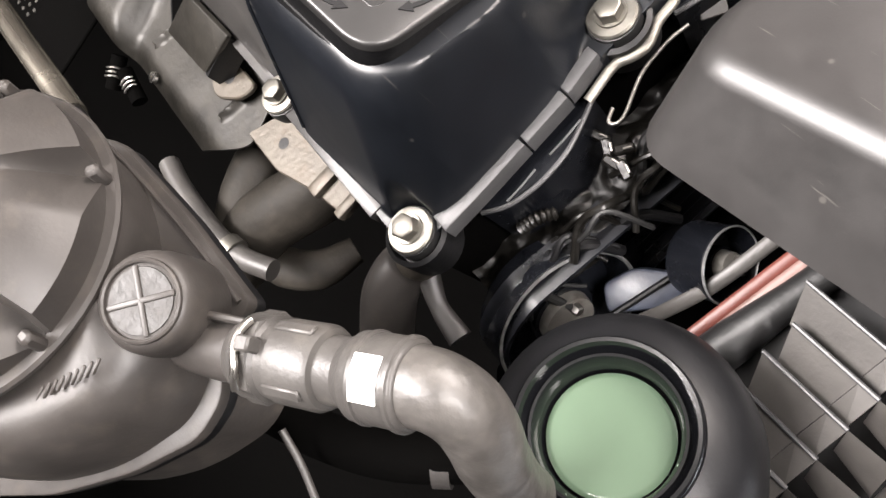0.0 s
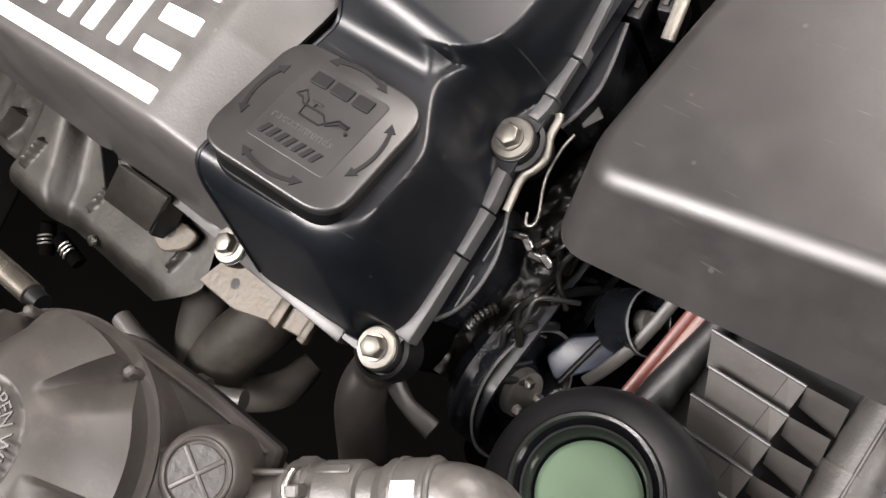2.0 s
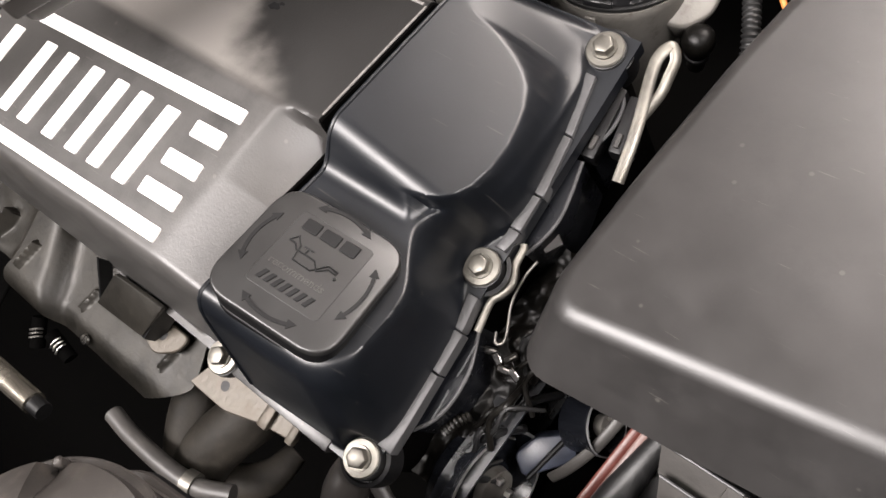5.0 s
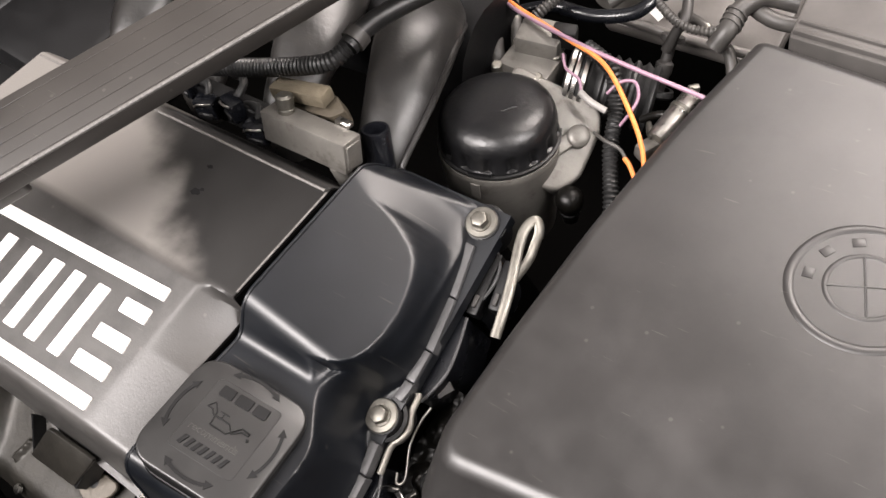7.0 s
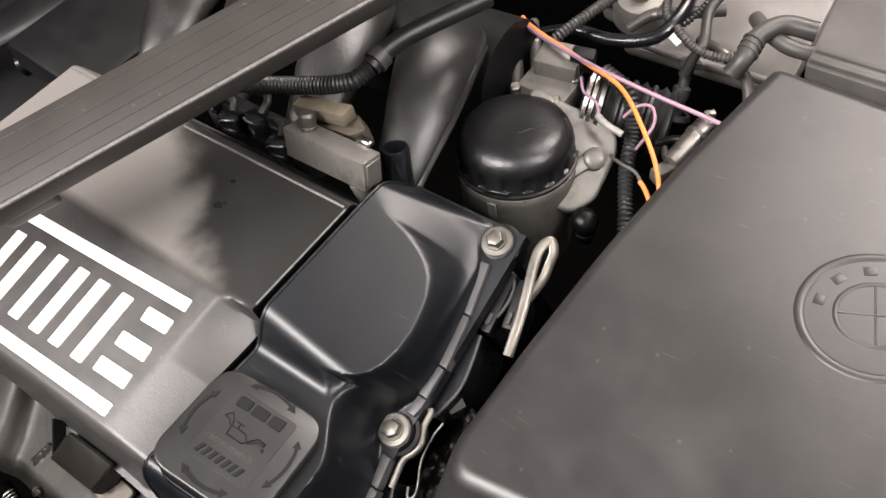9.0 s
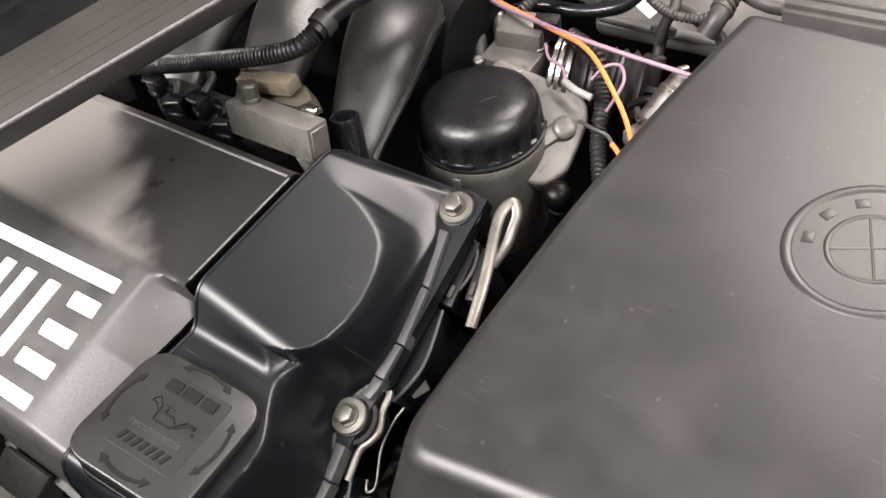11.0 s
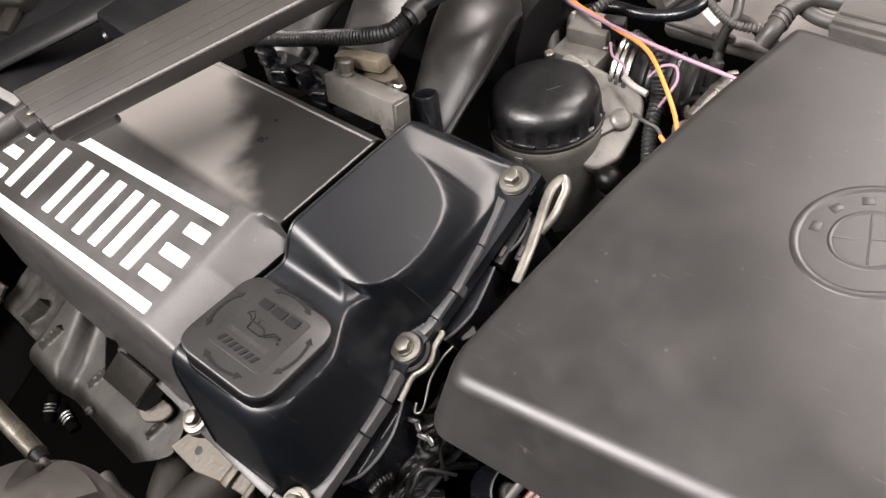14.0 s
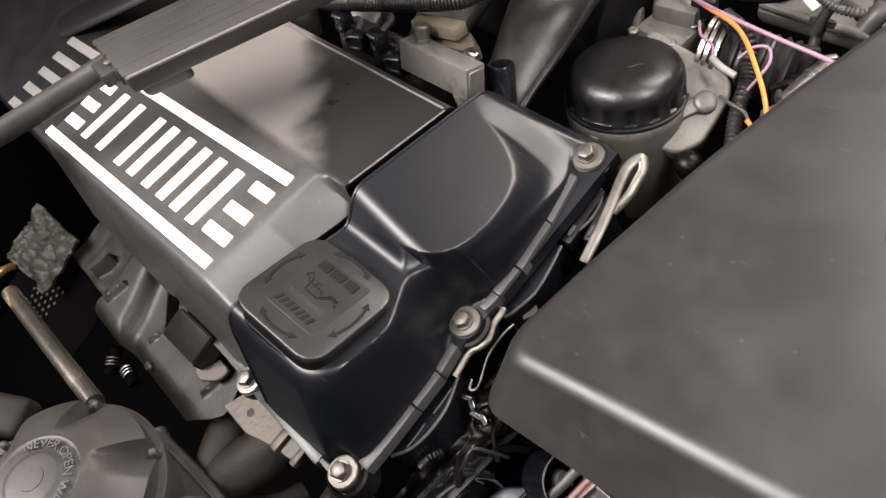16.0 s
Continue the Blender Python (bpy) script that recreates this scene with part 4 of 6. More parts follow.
part("thin_wire", tube([(-0.042, 0.28, -0.054), (-0.035, 0.271, -0.056), (-0.022, 0.266, -0.056), (-0.015, 0.256, -0.058)], 0.0011, 10), PINK, sleeve)
part("sleeve_tube", tube([(-0.017, 0.258, -0.058), (-0.006, 0.2535, -0.058), (0.006, 0.252, -0.06)], 0.0025, 12), SLEEVE, sleeve)
loom = thing("wiring_loom", "black corrugated wiring conduit beside the throttle boot", "conduit", (0.01, 0.24, -0.08))
part("conduit", tube([(-0.03, 0.292, -0.055), (-0.005, 0.282, -0.058), (0.006, 0.262, -0.075), (0.015, 0.235, -0.08), (0.03, 0.205, -0.085), (0.04, 0.18, -0.1)], 0.006, 12, 8, ridge=0.0014, pitch=0.0034), RUBBER, loom)

# ---- expansion tank ----
tank = thing("expansion_tank", "dusty black plastic coolant expansion tank with a moulded seam", "coolant tank", (-0.03, -0.21, 0.05))
TC_AXIS = Vector((0.09, 0.298, 1.0)).normalized()
TC_TOP = Vector((-0.0085, -0.1793, 0.1472)) + TC_AXIS * 0.025
TC = frame_from(TC_TOP, TC_AXIS)


def polar(height, r0, r1, rings=26, seg=144, m=None, skirt=0.02):
    """A round moulding z = height(r, angle), with a skirt."""
    bm, rows = bmesh.new(), []
    for i in range(rings + 1):
        r = r0 + (r1 - r0) * i / rings
        rows.append([bm.verts.new((r * math.cos(a), r * math.sin(a), height(r, a))) for a in (2 * math.pi * j / seg for j in range(seg))])
    rows.append([bm.verts.new((v.co.x, v.co.y, -skirt)) for v in rows[-1]])
    for a, b in zip(rows, rows[1:]):
        for j in range(seg):
            k = (j + 1) % seg
            bm.faces.new((a[j], b[j], b[k], a[k]))
    bm.faces.new(rows[0])
    if m:
        bm.transform(m)
    return bm


def cap_height(r, a):
    """A screw cap with scooped finger grips round its edge."""
    edge = 0.0445
    z = -0.0155 * (r / edge) ** 2.4 - 0.0008 * (0.0125 < r < 0.0195)
    turn = (a * 6 / (2 * math.pi) + 0.15) % 1.0
    scoop = (turn / 0.4) ** 1.3 if turn < 0.4 else max(0.0, (0.45 - turn) / 0.05)
    depth = min(1.0, max(0.0, (r - 0.024) / 0.015))
    return z - 0.0115 * scoop * depth


FLANGE = [(-0.04, -0.15), (-0.028, -0.1415), (0.01, -0.1385), (0.044, -0.1385), (0.0455, -0.143), (0.046, -0.153), (0.058, -0.162), (0.061, -0.175), (0.053, -0.198), (0.039, -0.224), (0.01, -0.26), (-0.07, -0.27), (-0.1, -0.2), (-0.065, -0.168)]
INNER = [(-0.042, -0.163), (-0.012, -0.157), (0.03, -0.153), (0.048, -0.156), (0.056, -0.172), (0.05, -0.199), (0.034, -0.226), (-0.01, -0.25), (-0.07, -0.25), (-0.085, -0.21), (-0.065, -0.18)]


def tilted(x, y):
    return 0.109 - 0.12 * x


def tank_shape():
    """The upper half of the tank: the outline drawn in towards its middle in rounded steps."""
    fine = rounded(INNER, 0.014, 8)
    out = [Vector((*fine[n], 0)).lerp(Vector((*fine[(n + 1) % len(fine)], 0)), h) for n in range(len(fine)) for h in (0.0, 0.5)]
    mid = Vector((-0.03, -0.2, 0))
    bm, rings = bmesh.new(), []
    steps = [(1.0, -0.05), (1.0, 0.0), (0.995, 0.009), (0.985, 0.018), (0.965, 0.028), (0.935, 0.0355), (0.9, 0.04), (0.86, 0.0425)] + [(0.83 - 0.025 * n, 0.0435 + 0.0001 * n) for n in range(28)]
    for k, h in steps:
        ring_ = []
        for q in (mid + (p - mid) * k for p in out):
            z = tilted(q.x, q.y) + h * 0.7
            off = Vector((q.x, q.y, 0)) - TC_TOP
            seat = TC_TOP.z - (TC_AXIS.x * off.x + TC_AXIS.y * off.y) / TC_AXIS.z - 0.034
            w = min(1.0, max(0.0, (math.hypot(off.x, off.y) - 0.044) / 0.026))
            w = w * w * (3 - 2 * w)
            ring_.append(bm.verts.new((q.x, q.y, z if h < 0 else max(z, seat + (z - seat) * w))))
        rings.append(ring_)
    for a, b in zip(rings, rings[1:]):
        for n in range(len(a)):
            bm.faces.new((a[n], a[(n + 1) % len(a)], b[(n + 1) % len(a)], b[n]))
    bm.faces.new(rings[-1])
    bmesh.ops.recalc_face_normals(bm, faces=bm.faces[:])
    return bm


def rim_plate(outline, drop, thick, inset=0.0):
    bm = prism(rounded(outline, 0.005, 4), 0.0, thick, 0.0009, 2)
    for v in bm.verts:
        v.co = Vector((v.co.x, v.co.y, tilted(v.co.x, v.co.y) + v.co.z - drop))
    return bm


part("tank_body", tank_shape(), TANK, tank)
part("seam_flange", rim_plate(FLANGE, 0.0035, 0.0035), TANK, tank)
part("lower_flange", rim_plate([(x * 0.985 - 0.0004, y - 0.0006) for x, y in FLANGE], 0.0085, 0.004), DARK, tank)
part("lower_half", rim_plate([(-0.04 + (x + 0.03) * 0.6, -0.215 + (y + 0.2) * 0.6) for x, y in FLANGE], 0.07, 0.06), DARK, tank)
part("seam_bead", tube([(x, y, tilted(x, y) + 0.0002) for x, y in ((-0.034, -0.1495), (-0.026, -0.145), (0.01, -0.142), (0.042, -0.1415))], 0.0009, 8), TANK, tank)
tank_cap = part("tank_cap", polar(cap_height, 0.001, 0.0445, 40, 180, TC, 0.03), TANK, tank, "scuffed screw cap with scooped grips")
text_part("NEVER OPEN WHEN HOT", 0.0058, TC @ pose(0, 0, -0.0006, 0, 0, -40), FAINT, tank_cap, 0.0003, "lettering", 0.0162)
part("cap_centre", lathe([(0.006, -0.001), (0.0055, 0.0002), (0.002, 0.0004), (0, 0.0003)], 24, TC), TANK, tank_cap)
part("cap_collar", lathe([(0.045, -0.0285), (0.0475, -0.0275), (0.0478, -0.026), (0.047, -0.025), (0.044, -0.0245)], 72, TC), TANK, tank)
part("filler_collar", lathe([(0.044, -0.07), (0.044, -0.04), (0.0445, -0.03), (0.0435, -0.0285)], 64, TC), TANK, tank)
for k in range(6):
    a = (k + 0.18) * math.pi / 3
    part("grip_lug", rbox(0.004, 0.0035, 0.009, 0.001, 1, TC @ pose(0.0445 * math.cos(a), 0.0445 * math.sin(a), -0.0225, 0, 0, math.degrees(a))), TANK, tank_cap)
LG = frame_from((0.0435, -0.1475, 0.1345), (0.3, 0.15, 0.93))
part("emblem_boss", lathe([(0.0135, -0.022), (0.0135, -0.01), (0.0128, -0.004), (0.0116, -0.0014), (0.0104, -0.0006), (0.0, -0.0006)], 48, LG), TANK, tank)
part("emblem_ring", lathe([(0.0106, -0.0007), (0.0104, 0.0002), (0.0099, 0.0005), (0.0094, 0.0002), (0.0092, -0.0007)], 48, LG), TANK, tank)
part("emblem_face", lathe([(0.0085, -0.0007), (0.0083, -0.0003), (0, -0.0003)], 40, LG), EMBLEM_FACE, tank, "worn dark emblem face")
for a in (62, 152):
    part("emblem_bar", rbox(0.0178, 0.0016, 0.0012, 0.0005, 2, LG @ pose(0, 0, -0.0004, 0, 0, a)), TANK, tank)
part("outlet", tube([(0.03, -0.163, 0.112), (0.0515, -0.1502, 0.1125), (0.066, -0.139, 0.113)], 0.0082, 24), TANK, tank)
for k in range(9):
    part("moulded_bar", rbox(0.0009, 0.0042, 0.001, 0.0003, 1, frame_from((0.0475 - 0.0009 * k, -0.166 - 0.0022 * k, 0.1352 + 0.0001 * k), (0.12, 0, 1), (0.9, 0.4, 0))), TANK, tank)
part("outlet_rib", rbox(0.02, 0.002, 0.007, 0.0006, 1, frame_from((0.053, -0.1405, 0.118), (0, 0.2, 1), (0.033, 0.0255, 0.002))), TANK, tank)

hose = thing("coolant_hose", "dusty grey rubber hose with a quick coupling", "hose", (0.07, -0.135, 0.11))
HD = Vector((0.033, 0.0255, 0.002)).normalized()
H0 = Vector((0.0635, -0.1412, 0.1128))
part("coupling", lathe([(0.0085, -0.003), (0.0102, 0.0), (0.0108, 0.001), (0.0108, 0.008), (0.0098, 0.0088), (0.0098, 0.0115), (0.0104, 0.012), (0.0104, 0.0235), (0.0096, 0.025), (0.0082, 0.0255), (0.0082, 0.034)], 40, frame_from(H0, HD)), GREYHOSE, hose)
part("locking_band", lathe([(0.0105, 0), (0.0116, 0.0006), (0.0116, 0.006), (0.0105, 0.0066)], 8, frame_from(H0 + HD * 0.0015, HD)), GREYHOSE, hose)
for a in (40, 130, 220, 310):
    part("guide_rib", rbox(0.0012, 0.003, 0.0115, 0.0004, 1, frame_from(H0, HD) @ pose(0.0106 * math.cos(radians(a)), 0.0106 * math.sin(radians(a)), 0.0178, 0, 0, a)), GREYHOSE, hose)
CUP = frame_from(H0 + HD * 0.005, HD, (0, 0, 1))
part("spring_clip", tube([CUP @ Vector((0.0122 * math.cos(a), 0.0122 * math.sin(a), 0.0006 * math.sin(5 * a))) for a in np.arange(-0.7, 0.95, 0.15)], 0.0011, 10), STEEL, hose, "bright wire spring clip")
part("clip_pawl", rbox(0.005, 0.004, 0.0045, 0.0006, 1, CUP @ pose(0.0115, -0.002, 0.003)), GREYHOSE, hose)
part("crimp_sleeve", lathe([(0.0082, -0.003), (0.0098, 0.0), (0.0104, 0.0008), (0.0104, 0.0145), (0.0099, 0.0152), (0.0092, 0.0154)], 40, frame_from(H0 + HD * 0.0335, HD)), GREYHOSE, hose)
for d in (0.0365, 0.046):
    part("crimp_ring", lathe([(0.0103, 0.0), (0.0109, 0.0004), (0.0109, 0.0014), (0.0103, 0.0018)], 40, frame_from(H0 + HD * d, HD)), GREYHOSE, hose)
LB = frame_from(H0 + HD * 0.0415, HD, (0, 0, 1))
part("label_band", join(*[rbox(0.0006, 0.0037, 0.0072, 0.0001, 1, LB @ pose(0.0106 * math.cos(a), 0.0106 * math.sin(a), 0, 0, 0, math.degrees(a))) for a in np.arange(-0.26, 0.5, 0.33)]), PALE, hose)
H1 = H0 + HD * 0.046
part("hose_body", tube([H1, (0.103, -0.1107, 0.1152), (0.107, -0.1085, 0.1138), (0.1115, -0.1082, 0.1088), (0.1145, -0.1115, 0.0995), (0.1162, -0.1175, 0.0855), (0.1168, -0.126, 0.06), (0.116, -0.135, 0.025)], 0.0092, 32), BRAID, hose)

pale_hose = thing("bypass_hose", "pale wet hose running under the coolant pipes", "hose", (-0.14, -0.215, -0.06))
part("hose_body", tube([(-0.2, -0.214, -0.06), (-0.177, -0.216, -0.06), (-0.139, -0.215, -0.06), (-0.112, -0.211, -0.062), (-0.09, -0.201, -0.066)], 0.0065, 14), GREYHOSE, pale_hose)
part("hose_collar", tube([(-0.122, -0.213, -0.061), (-0.114, -0.2115, -0.062)], 0.0085, 16), ZINC, pale_hose)
under = thing("lower_hose", "shiny black radiator hose below the tank outlet", "hose", (0.06, -0.17, 0.02))
part("hose_body", tube([(0.02, -0.2, 0.015), (0.048, -0.184, 0.02), (0.072, -0.166, 0.02), (0.092, -0.143, 0.01), (0.1, -0.13, -0.02)], 0.009, 18), DEEP, under)
part("hose_clamp", tube([(0.0815, -0.157, 0.0165), (0.0855, -0.1525, 0.0145)], 0.0098, 20), RIBS, under, "dull grey band clamp")
lever = thing("thin_rod", "thin grey rod below the tank outlet", "rod", (0.055, -0.19, 0.03))
part("rod_body", tube([(0.044, -0.186, 0.042), (0.056, -0.19, 0.036), (0.068, -0.196, 0.03)], 0.0015, 10), RIBS, lever)

# ---- filler neck with coolant ----
N_POSE = frame_from((0.1175, -0.1015, 0.034), (-0.05, 0.22, 0.97))
neck = thing("filler_neck", "open black filler neck brimming with green coolant", "filler neck", N_POSE.translation, N_POSE.to_3x3())
part("neck_dome", lathe([(0.046, -0.07), (0.0455, -0.034), (0.0435, -0.02), (0.039, -0.009), (0.033, -0.0035), (0.0285, -0.0012), (0.0278, -0.0015)], 64, N_POSE), DOME, neck)
part("neck_rim", lathe([(0.0282, -0.004), (0.0282, 0.0008), (0.0274, 0.0019), (0.0262, 0.0016), (0.0254, -0.001), (0.0244, -0.0032), (0.0236, -0.0022), (0.0227, -0.0022), (0.0218, -0.0038), (0.0212, -0.006), (0.0205, -0.011), (0.0196, -0.02)], 72, N_POSE), WETBLACK, neck)
part("coolant", lathe([(0.0198, -0.0105), (0.0186, -0.0098), (0.018, -0.0097), (0.0176, -0.0097), (0.0172, -0.0097), (0.01, -0.0097), (0, -0.0097)], 48, N_POSE), FLUID, neck, "still green coolant")
for a, r in ((0.4, 0.0225), (1.3, 0.0235), (2.0, 0.0228), (3.9, 0.0232), (5.0, 0.0226)):
    part("wet_drop", lathe([(0.0007, 0.0), (0.0006, 0.0003), (0, 0.0004)], 10, N_POSE @ Matrix.Translation((r * math.cos(a), r * math.sin(a), -0.0035))), WET, neck, "clear wet drop")

# ---- rib grille of the fan shroud ----
grille = thing("rib_grille", "grey plastic grille with slanted vanes beside the air box", "grille", (0.145, -0.04, -0.045))
def solid(points, faces):
    """A closed mesh from a few corner points."""
    bm = bmesh.new()
    vs = [bm.verts.new(p) for p in points]
    for f in faces:
        bm.faces.new([vs[i] for i in f])
    bmesh.ops.recalc_face_normals(bm, faces=bm.faces[:])
    return bm


WEDGE = ((0, 1, 2, 3), (4, 7, 6, 5), (0, 4, 5, 1), (1, 5, 6, 2), (2, 6, 7, 3), (3, 7, 4, 0))
for k in range(6):
    y, x0, x1 = -0.0255 - 0.0138 * k, (0.1145 if k == 0 else 0.1215), 0.1565 + 0.0004 * k
    z = -0.0292
    dn = Vector((0, 0, -0.0025))
    face = [Vector((x0, y, z)), Vector((0.149, y, z)), Vector((0.1475, y - 0.0142, z - 0.0085)), Vector((x0 + 0.005, y - 0.0142, z - 0.0085))]
    part("vane", solid(face + [p + dn for p in face], WEDGE), VANE, grille)
    facet = [Vector((0.1492, y, z)), Vector((x1, y, z)), Vector((x1 - 0.001, y - 0.0142, z - 0.007)), Vector((0.1477, y - 0.0142, z - 0.0085))]
    part("vane_end", solid(facet + [p + dn for p in facet], WEDGE), VANE, grille)
    tail = [Vector((x1, y, z)), Vector((x1 + 0.017, y + 0.001, z - 0.002)), Vector((x1 + 0.0185, y - 0.011, z - 0.012)), Vector((x1 + 0.001, y - 0.008, z - 0.014))]
    part("vane_tail", solid(tail + [p + dn for p in tail], WEDGE), VANE, grille)
    part("vane_lip", tube([(x0, y, z + 0.0004), (x1, y, z + 0.0004)], 0.0009, 8), LIP, grille)
part("edge_rib", beam(Vector((0.1745, 0.0, -0.034)), Vector((0.1765, 0.0, -0.034)), Vector((0.004, -0.07, -0.004)), 0.095, 0.03, 0.0008), RIBS, grille)
part("backing", rbox(0.07, 0.11, 0.004, 0.001, 1, Matrix.Translation((0.145, -0.055, -0.066))), DARK, grille)
duct = thing("round_duct", "dusty grey plastic duct beside the grille", "duct", (0.19, -0.05, -0.03))
part("duct_tube", tube([(0.186, 0.02, -0.04), (0.187, -0.03, -0.04), (0.19, -0.09, -0.04), (0.196, -0.16, -0.046)], 0.0118, 24), GREYHOSE, duct)
part("duct_seam", tube([(0.1855, 0.02, -0.0281), (0.1865, -0.03, -0.0281), (0.1895, -0.09, -0.0281), (0.1955, -0.16, -0.0341)], 0.0009, 8), GREYHOSE, duct)
part("duct_collar", tube([(0.1878, -0.045, -0.04), (0.1882, -0.052, -0.04)], 0.0128, 24), GREYHOSE, duct)
panel = thing("radiator_edge", "pale blue-grey metal edge beside the duct", "radiator", (0.225, -0.05, -0.05))
part("edge_strip", rbox(0.05, 0.2, 0.01, 0.002, 1, Matrix.Translation((0.2275, -0.112, -0.052))), RADIATOR, panel)
part("edge_fold", rbox(0.003, 0.2, 0.014, 0.001, 1, Matrix.Translation((0.2035, -0.112, -0.05))), RADIATOR, panel)

redpipe = thing("red_pipe", "faded red pipe running under the air box", "pipe", (0.1, -0.045, -0.062))
part("pipe", tube([(0.0895, -0.095, -0.066), (0.0934, -0.068, -0.0614), (0.0989, -0.022, -0.0587), (0.104, 0.02, -0.058)], 0.0034, 12, flat=0.45), RED, redpipe)
part("pale_side", tube([(0.0948, -0.095, -0.065), (0.0987, -0.068, -0.0604), (0.1042, -0.022, -0.0577), (0.1093, 0.02, -0.057)], 0.0032, 12, flat=0.45), FADED, redpipe, "faded pale pink side")
blackpipe = thing("black_pipe", "black rubber pipe under the air box", "pipe", (0.11, -0.045, -0.05))
part("pipe", tube([(0.1, -0.1, -0.062), (0.1065, -0.06, -0.056), (0.111, -0.03, -0.053), (0.118, 0.015, -0.056)], [0.009, 0.009, 0.0065, 0.0065], 14), RUBBER, blackpipe)


def belt_pulley(place, axis, r, label):
    ob = thing("belt_pulley", label, "pulley", place, group="belt pulleys")
    m = frame_from(place, axis)
    part("pulley_disc", lathe([(r * 0.93, -0.02), (r * 0.97, -0.018), (r * 0.97, -0.002), (r, -0.001), (r, 0.0), (r * 0.95, 0.001), (r * 0.9, -0.003), (r * 0.8, -0.011), (r * 0.45, -0.012), (r * 0.42, -0.004), (0, -0.003)], 56, m), SHINY, ob)
    part("worn_rim", lathe([(r * 0.985, 0.0004), (r * 1.0, 0.0012), (r * 0.965, 0.0016), (r * 0.945, 0.0006)], 56, m), WORN_RIM, ob, "worn bright rim")
    hub = part("hub", lathe([(r * 0.36, -0.004), (r * 0.34, 0.0015), (r * 0.12, 0.0025), (0, 0.0025)], 28, m), ALU, ob, "pale metal hub")
    for k in range(3):
        a = k * 2.094 + 0.4
        part("hub_bolt", lathe([(r * 0.075, 0.0), (r * 0.075, 0.004), (r * 0.05, 0.005), (0, 0.005)], 6, m @ Matrix.Translation((r * 0.23 * math.cos(a), r * 0.23 * math.sin(a), 0.001))), STEEL, hub)
    return ob


belt_pulley((0.047, -0.101, -0.075), (0.96, 0.06, 0.27), 0.0375, "shiny black belt pulley with a worn rim below the cover")
belt_pulley((0.081, -0.036, -0.07), (0.8, 0.35, 0.45), 0.017, "shiny black pulley half hidden under the air box")
belt = thing("drive_belt", "glossy black ribbed drive belt round the pulley", "belt", (0.036, -0.03, -0.07))


def belt_loop(y0, z0, r0, y1, z1, r1, x0, x1, thick):
    """A flat belt round two wheels whose axles run along x."""
    path = [(y0 + r0 * math.cos(a), z0 + r0 * math.sin(a)) for a in np.linspace(0.5 * math.pi, 1.5 * math.pi, 20)]
    path += [(y1 + r1 * math.cos(a), z1 + r1 * math.sin(a)) for a in np.linspace(1.5 * math.pi, 2.5 * math.pi, 14)]
    bm, rings, n = bmesh.new(), [], len(path)
    for i in range(n):
        d = Vector((0, path[(i + 1) % n][0] - path[i - 1][0], path[(i + 1) % n][1] - path[i - 1][1])).normalized()
        out = Vector((0, d.z, -d.y)) * thick
        q = Vector((0, *path[i]))
        rings.append([bm.verts.new(q + o + Vector((x, 0, 0))) for x, o in ((x0, Vector()), (x1, Vector()), (x1, out), (x0, out))])
    for i in range(n):
        a, b = rings[i], rings[(i + 1) % n]
        for k in range(4):
            bm.faces.new((a[k], a[(k + 1) % 4], b[(k + 1) % 4], b[k]))
    bmesh.ops.recalc_face_normals(bm, faces=bm.faces[:])
    return bm


part("belt_loop", belt_loop(-0.101, -0.078, 0.0366, 0.07, -0.1, 0.02, 0.026, 0.0445, -0.0025), BELT, belt)
for x in (0.0285, 0.0335, 0.0385):
    part("belt_rib", belt_loop(-0.101, -0.078, 0.0366, 0.07, -0.1, 0.02, x, x + 0.0026, -0.0034), BELT, belt)
shroud = thing("alternator_cover", "pale blue-grey plastic cover beside the belt pulley", "cover", (0.06, -0.067, -0.085))
SH = frame_from((0.0605, -0.0665, -0.082), (0.25, -0.1, 1), (0.6, 0.8, 0))
part("cover_plate", prism(rounded([(-0.02, -0.008), (0.012, -0.01), (0.018, 0.004), (-0.004, 0.011), (-0.02, 0.006)], 0.004), -0.02, 0.0, 0.002, 2, SH), BLUEGREY, shroud)
part("cover_strap", rbox(0.04, 0.003, 0.003, 0.001, 1, SH @ pose(0, -0.001, 0.0015, 0, 0, 24)), DARK, shroud)
guide = thing("grey_guide", "dull grey curved guide beside the red pipe", "guide", (0.085, -0.05, -0.062))
part("guide_strip", tube([(0.092, 0.01, -0.058), (0.0885, -0.02, -0.06), (0.084, -0.046, -0.064), (0.076, -0.066, -0.072), (0.068, -0.078, -0.084)], 0.0032, 12, flat=0.4), GREYHOSE, guide)

# ---- timing case and clutter at the front of the engine ----
block = thing("engine_block", "cast engine block under the plastic covers, deep shade in its colour", "engine block", (-0.25, 0, -0.1))
# block and case front take the shade below the covers as near-black colour
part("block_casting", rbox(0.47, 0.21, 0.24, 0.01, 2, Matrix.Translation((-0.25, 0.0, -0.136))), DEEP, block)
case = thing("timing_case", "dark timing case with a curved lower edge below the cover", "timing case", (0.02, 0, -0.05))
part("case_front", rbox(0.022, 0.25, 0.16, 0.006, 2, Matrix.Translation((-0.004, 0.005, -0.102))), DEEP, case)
def case_lobe(name, pts, back):
    """A lobe of the case with a worn rim along its curved edge."""
    edge = smooth_path([(x, y, 0) for x, y in pts], 6)
    poly = [(p.x, p.y) for p in edge] + [(back, pts[-1][1]), (back, pts[0][1])]
    lobe = part(name, prism(poly[::-1], -0.07, -0.0158, 0, 1), SHINY, case)
    part("worn_rim", tube([(p.x - 0.0006, p.y, -0.0155) for p in edge], 0.0011, 8, 1), LIP, case, "worn grey rim")


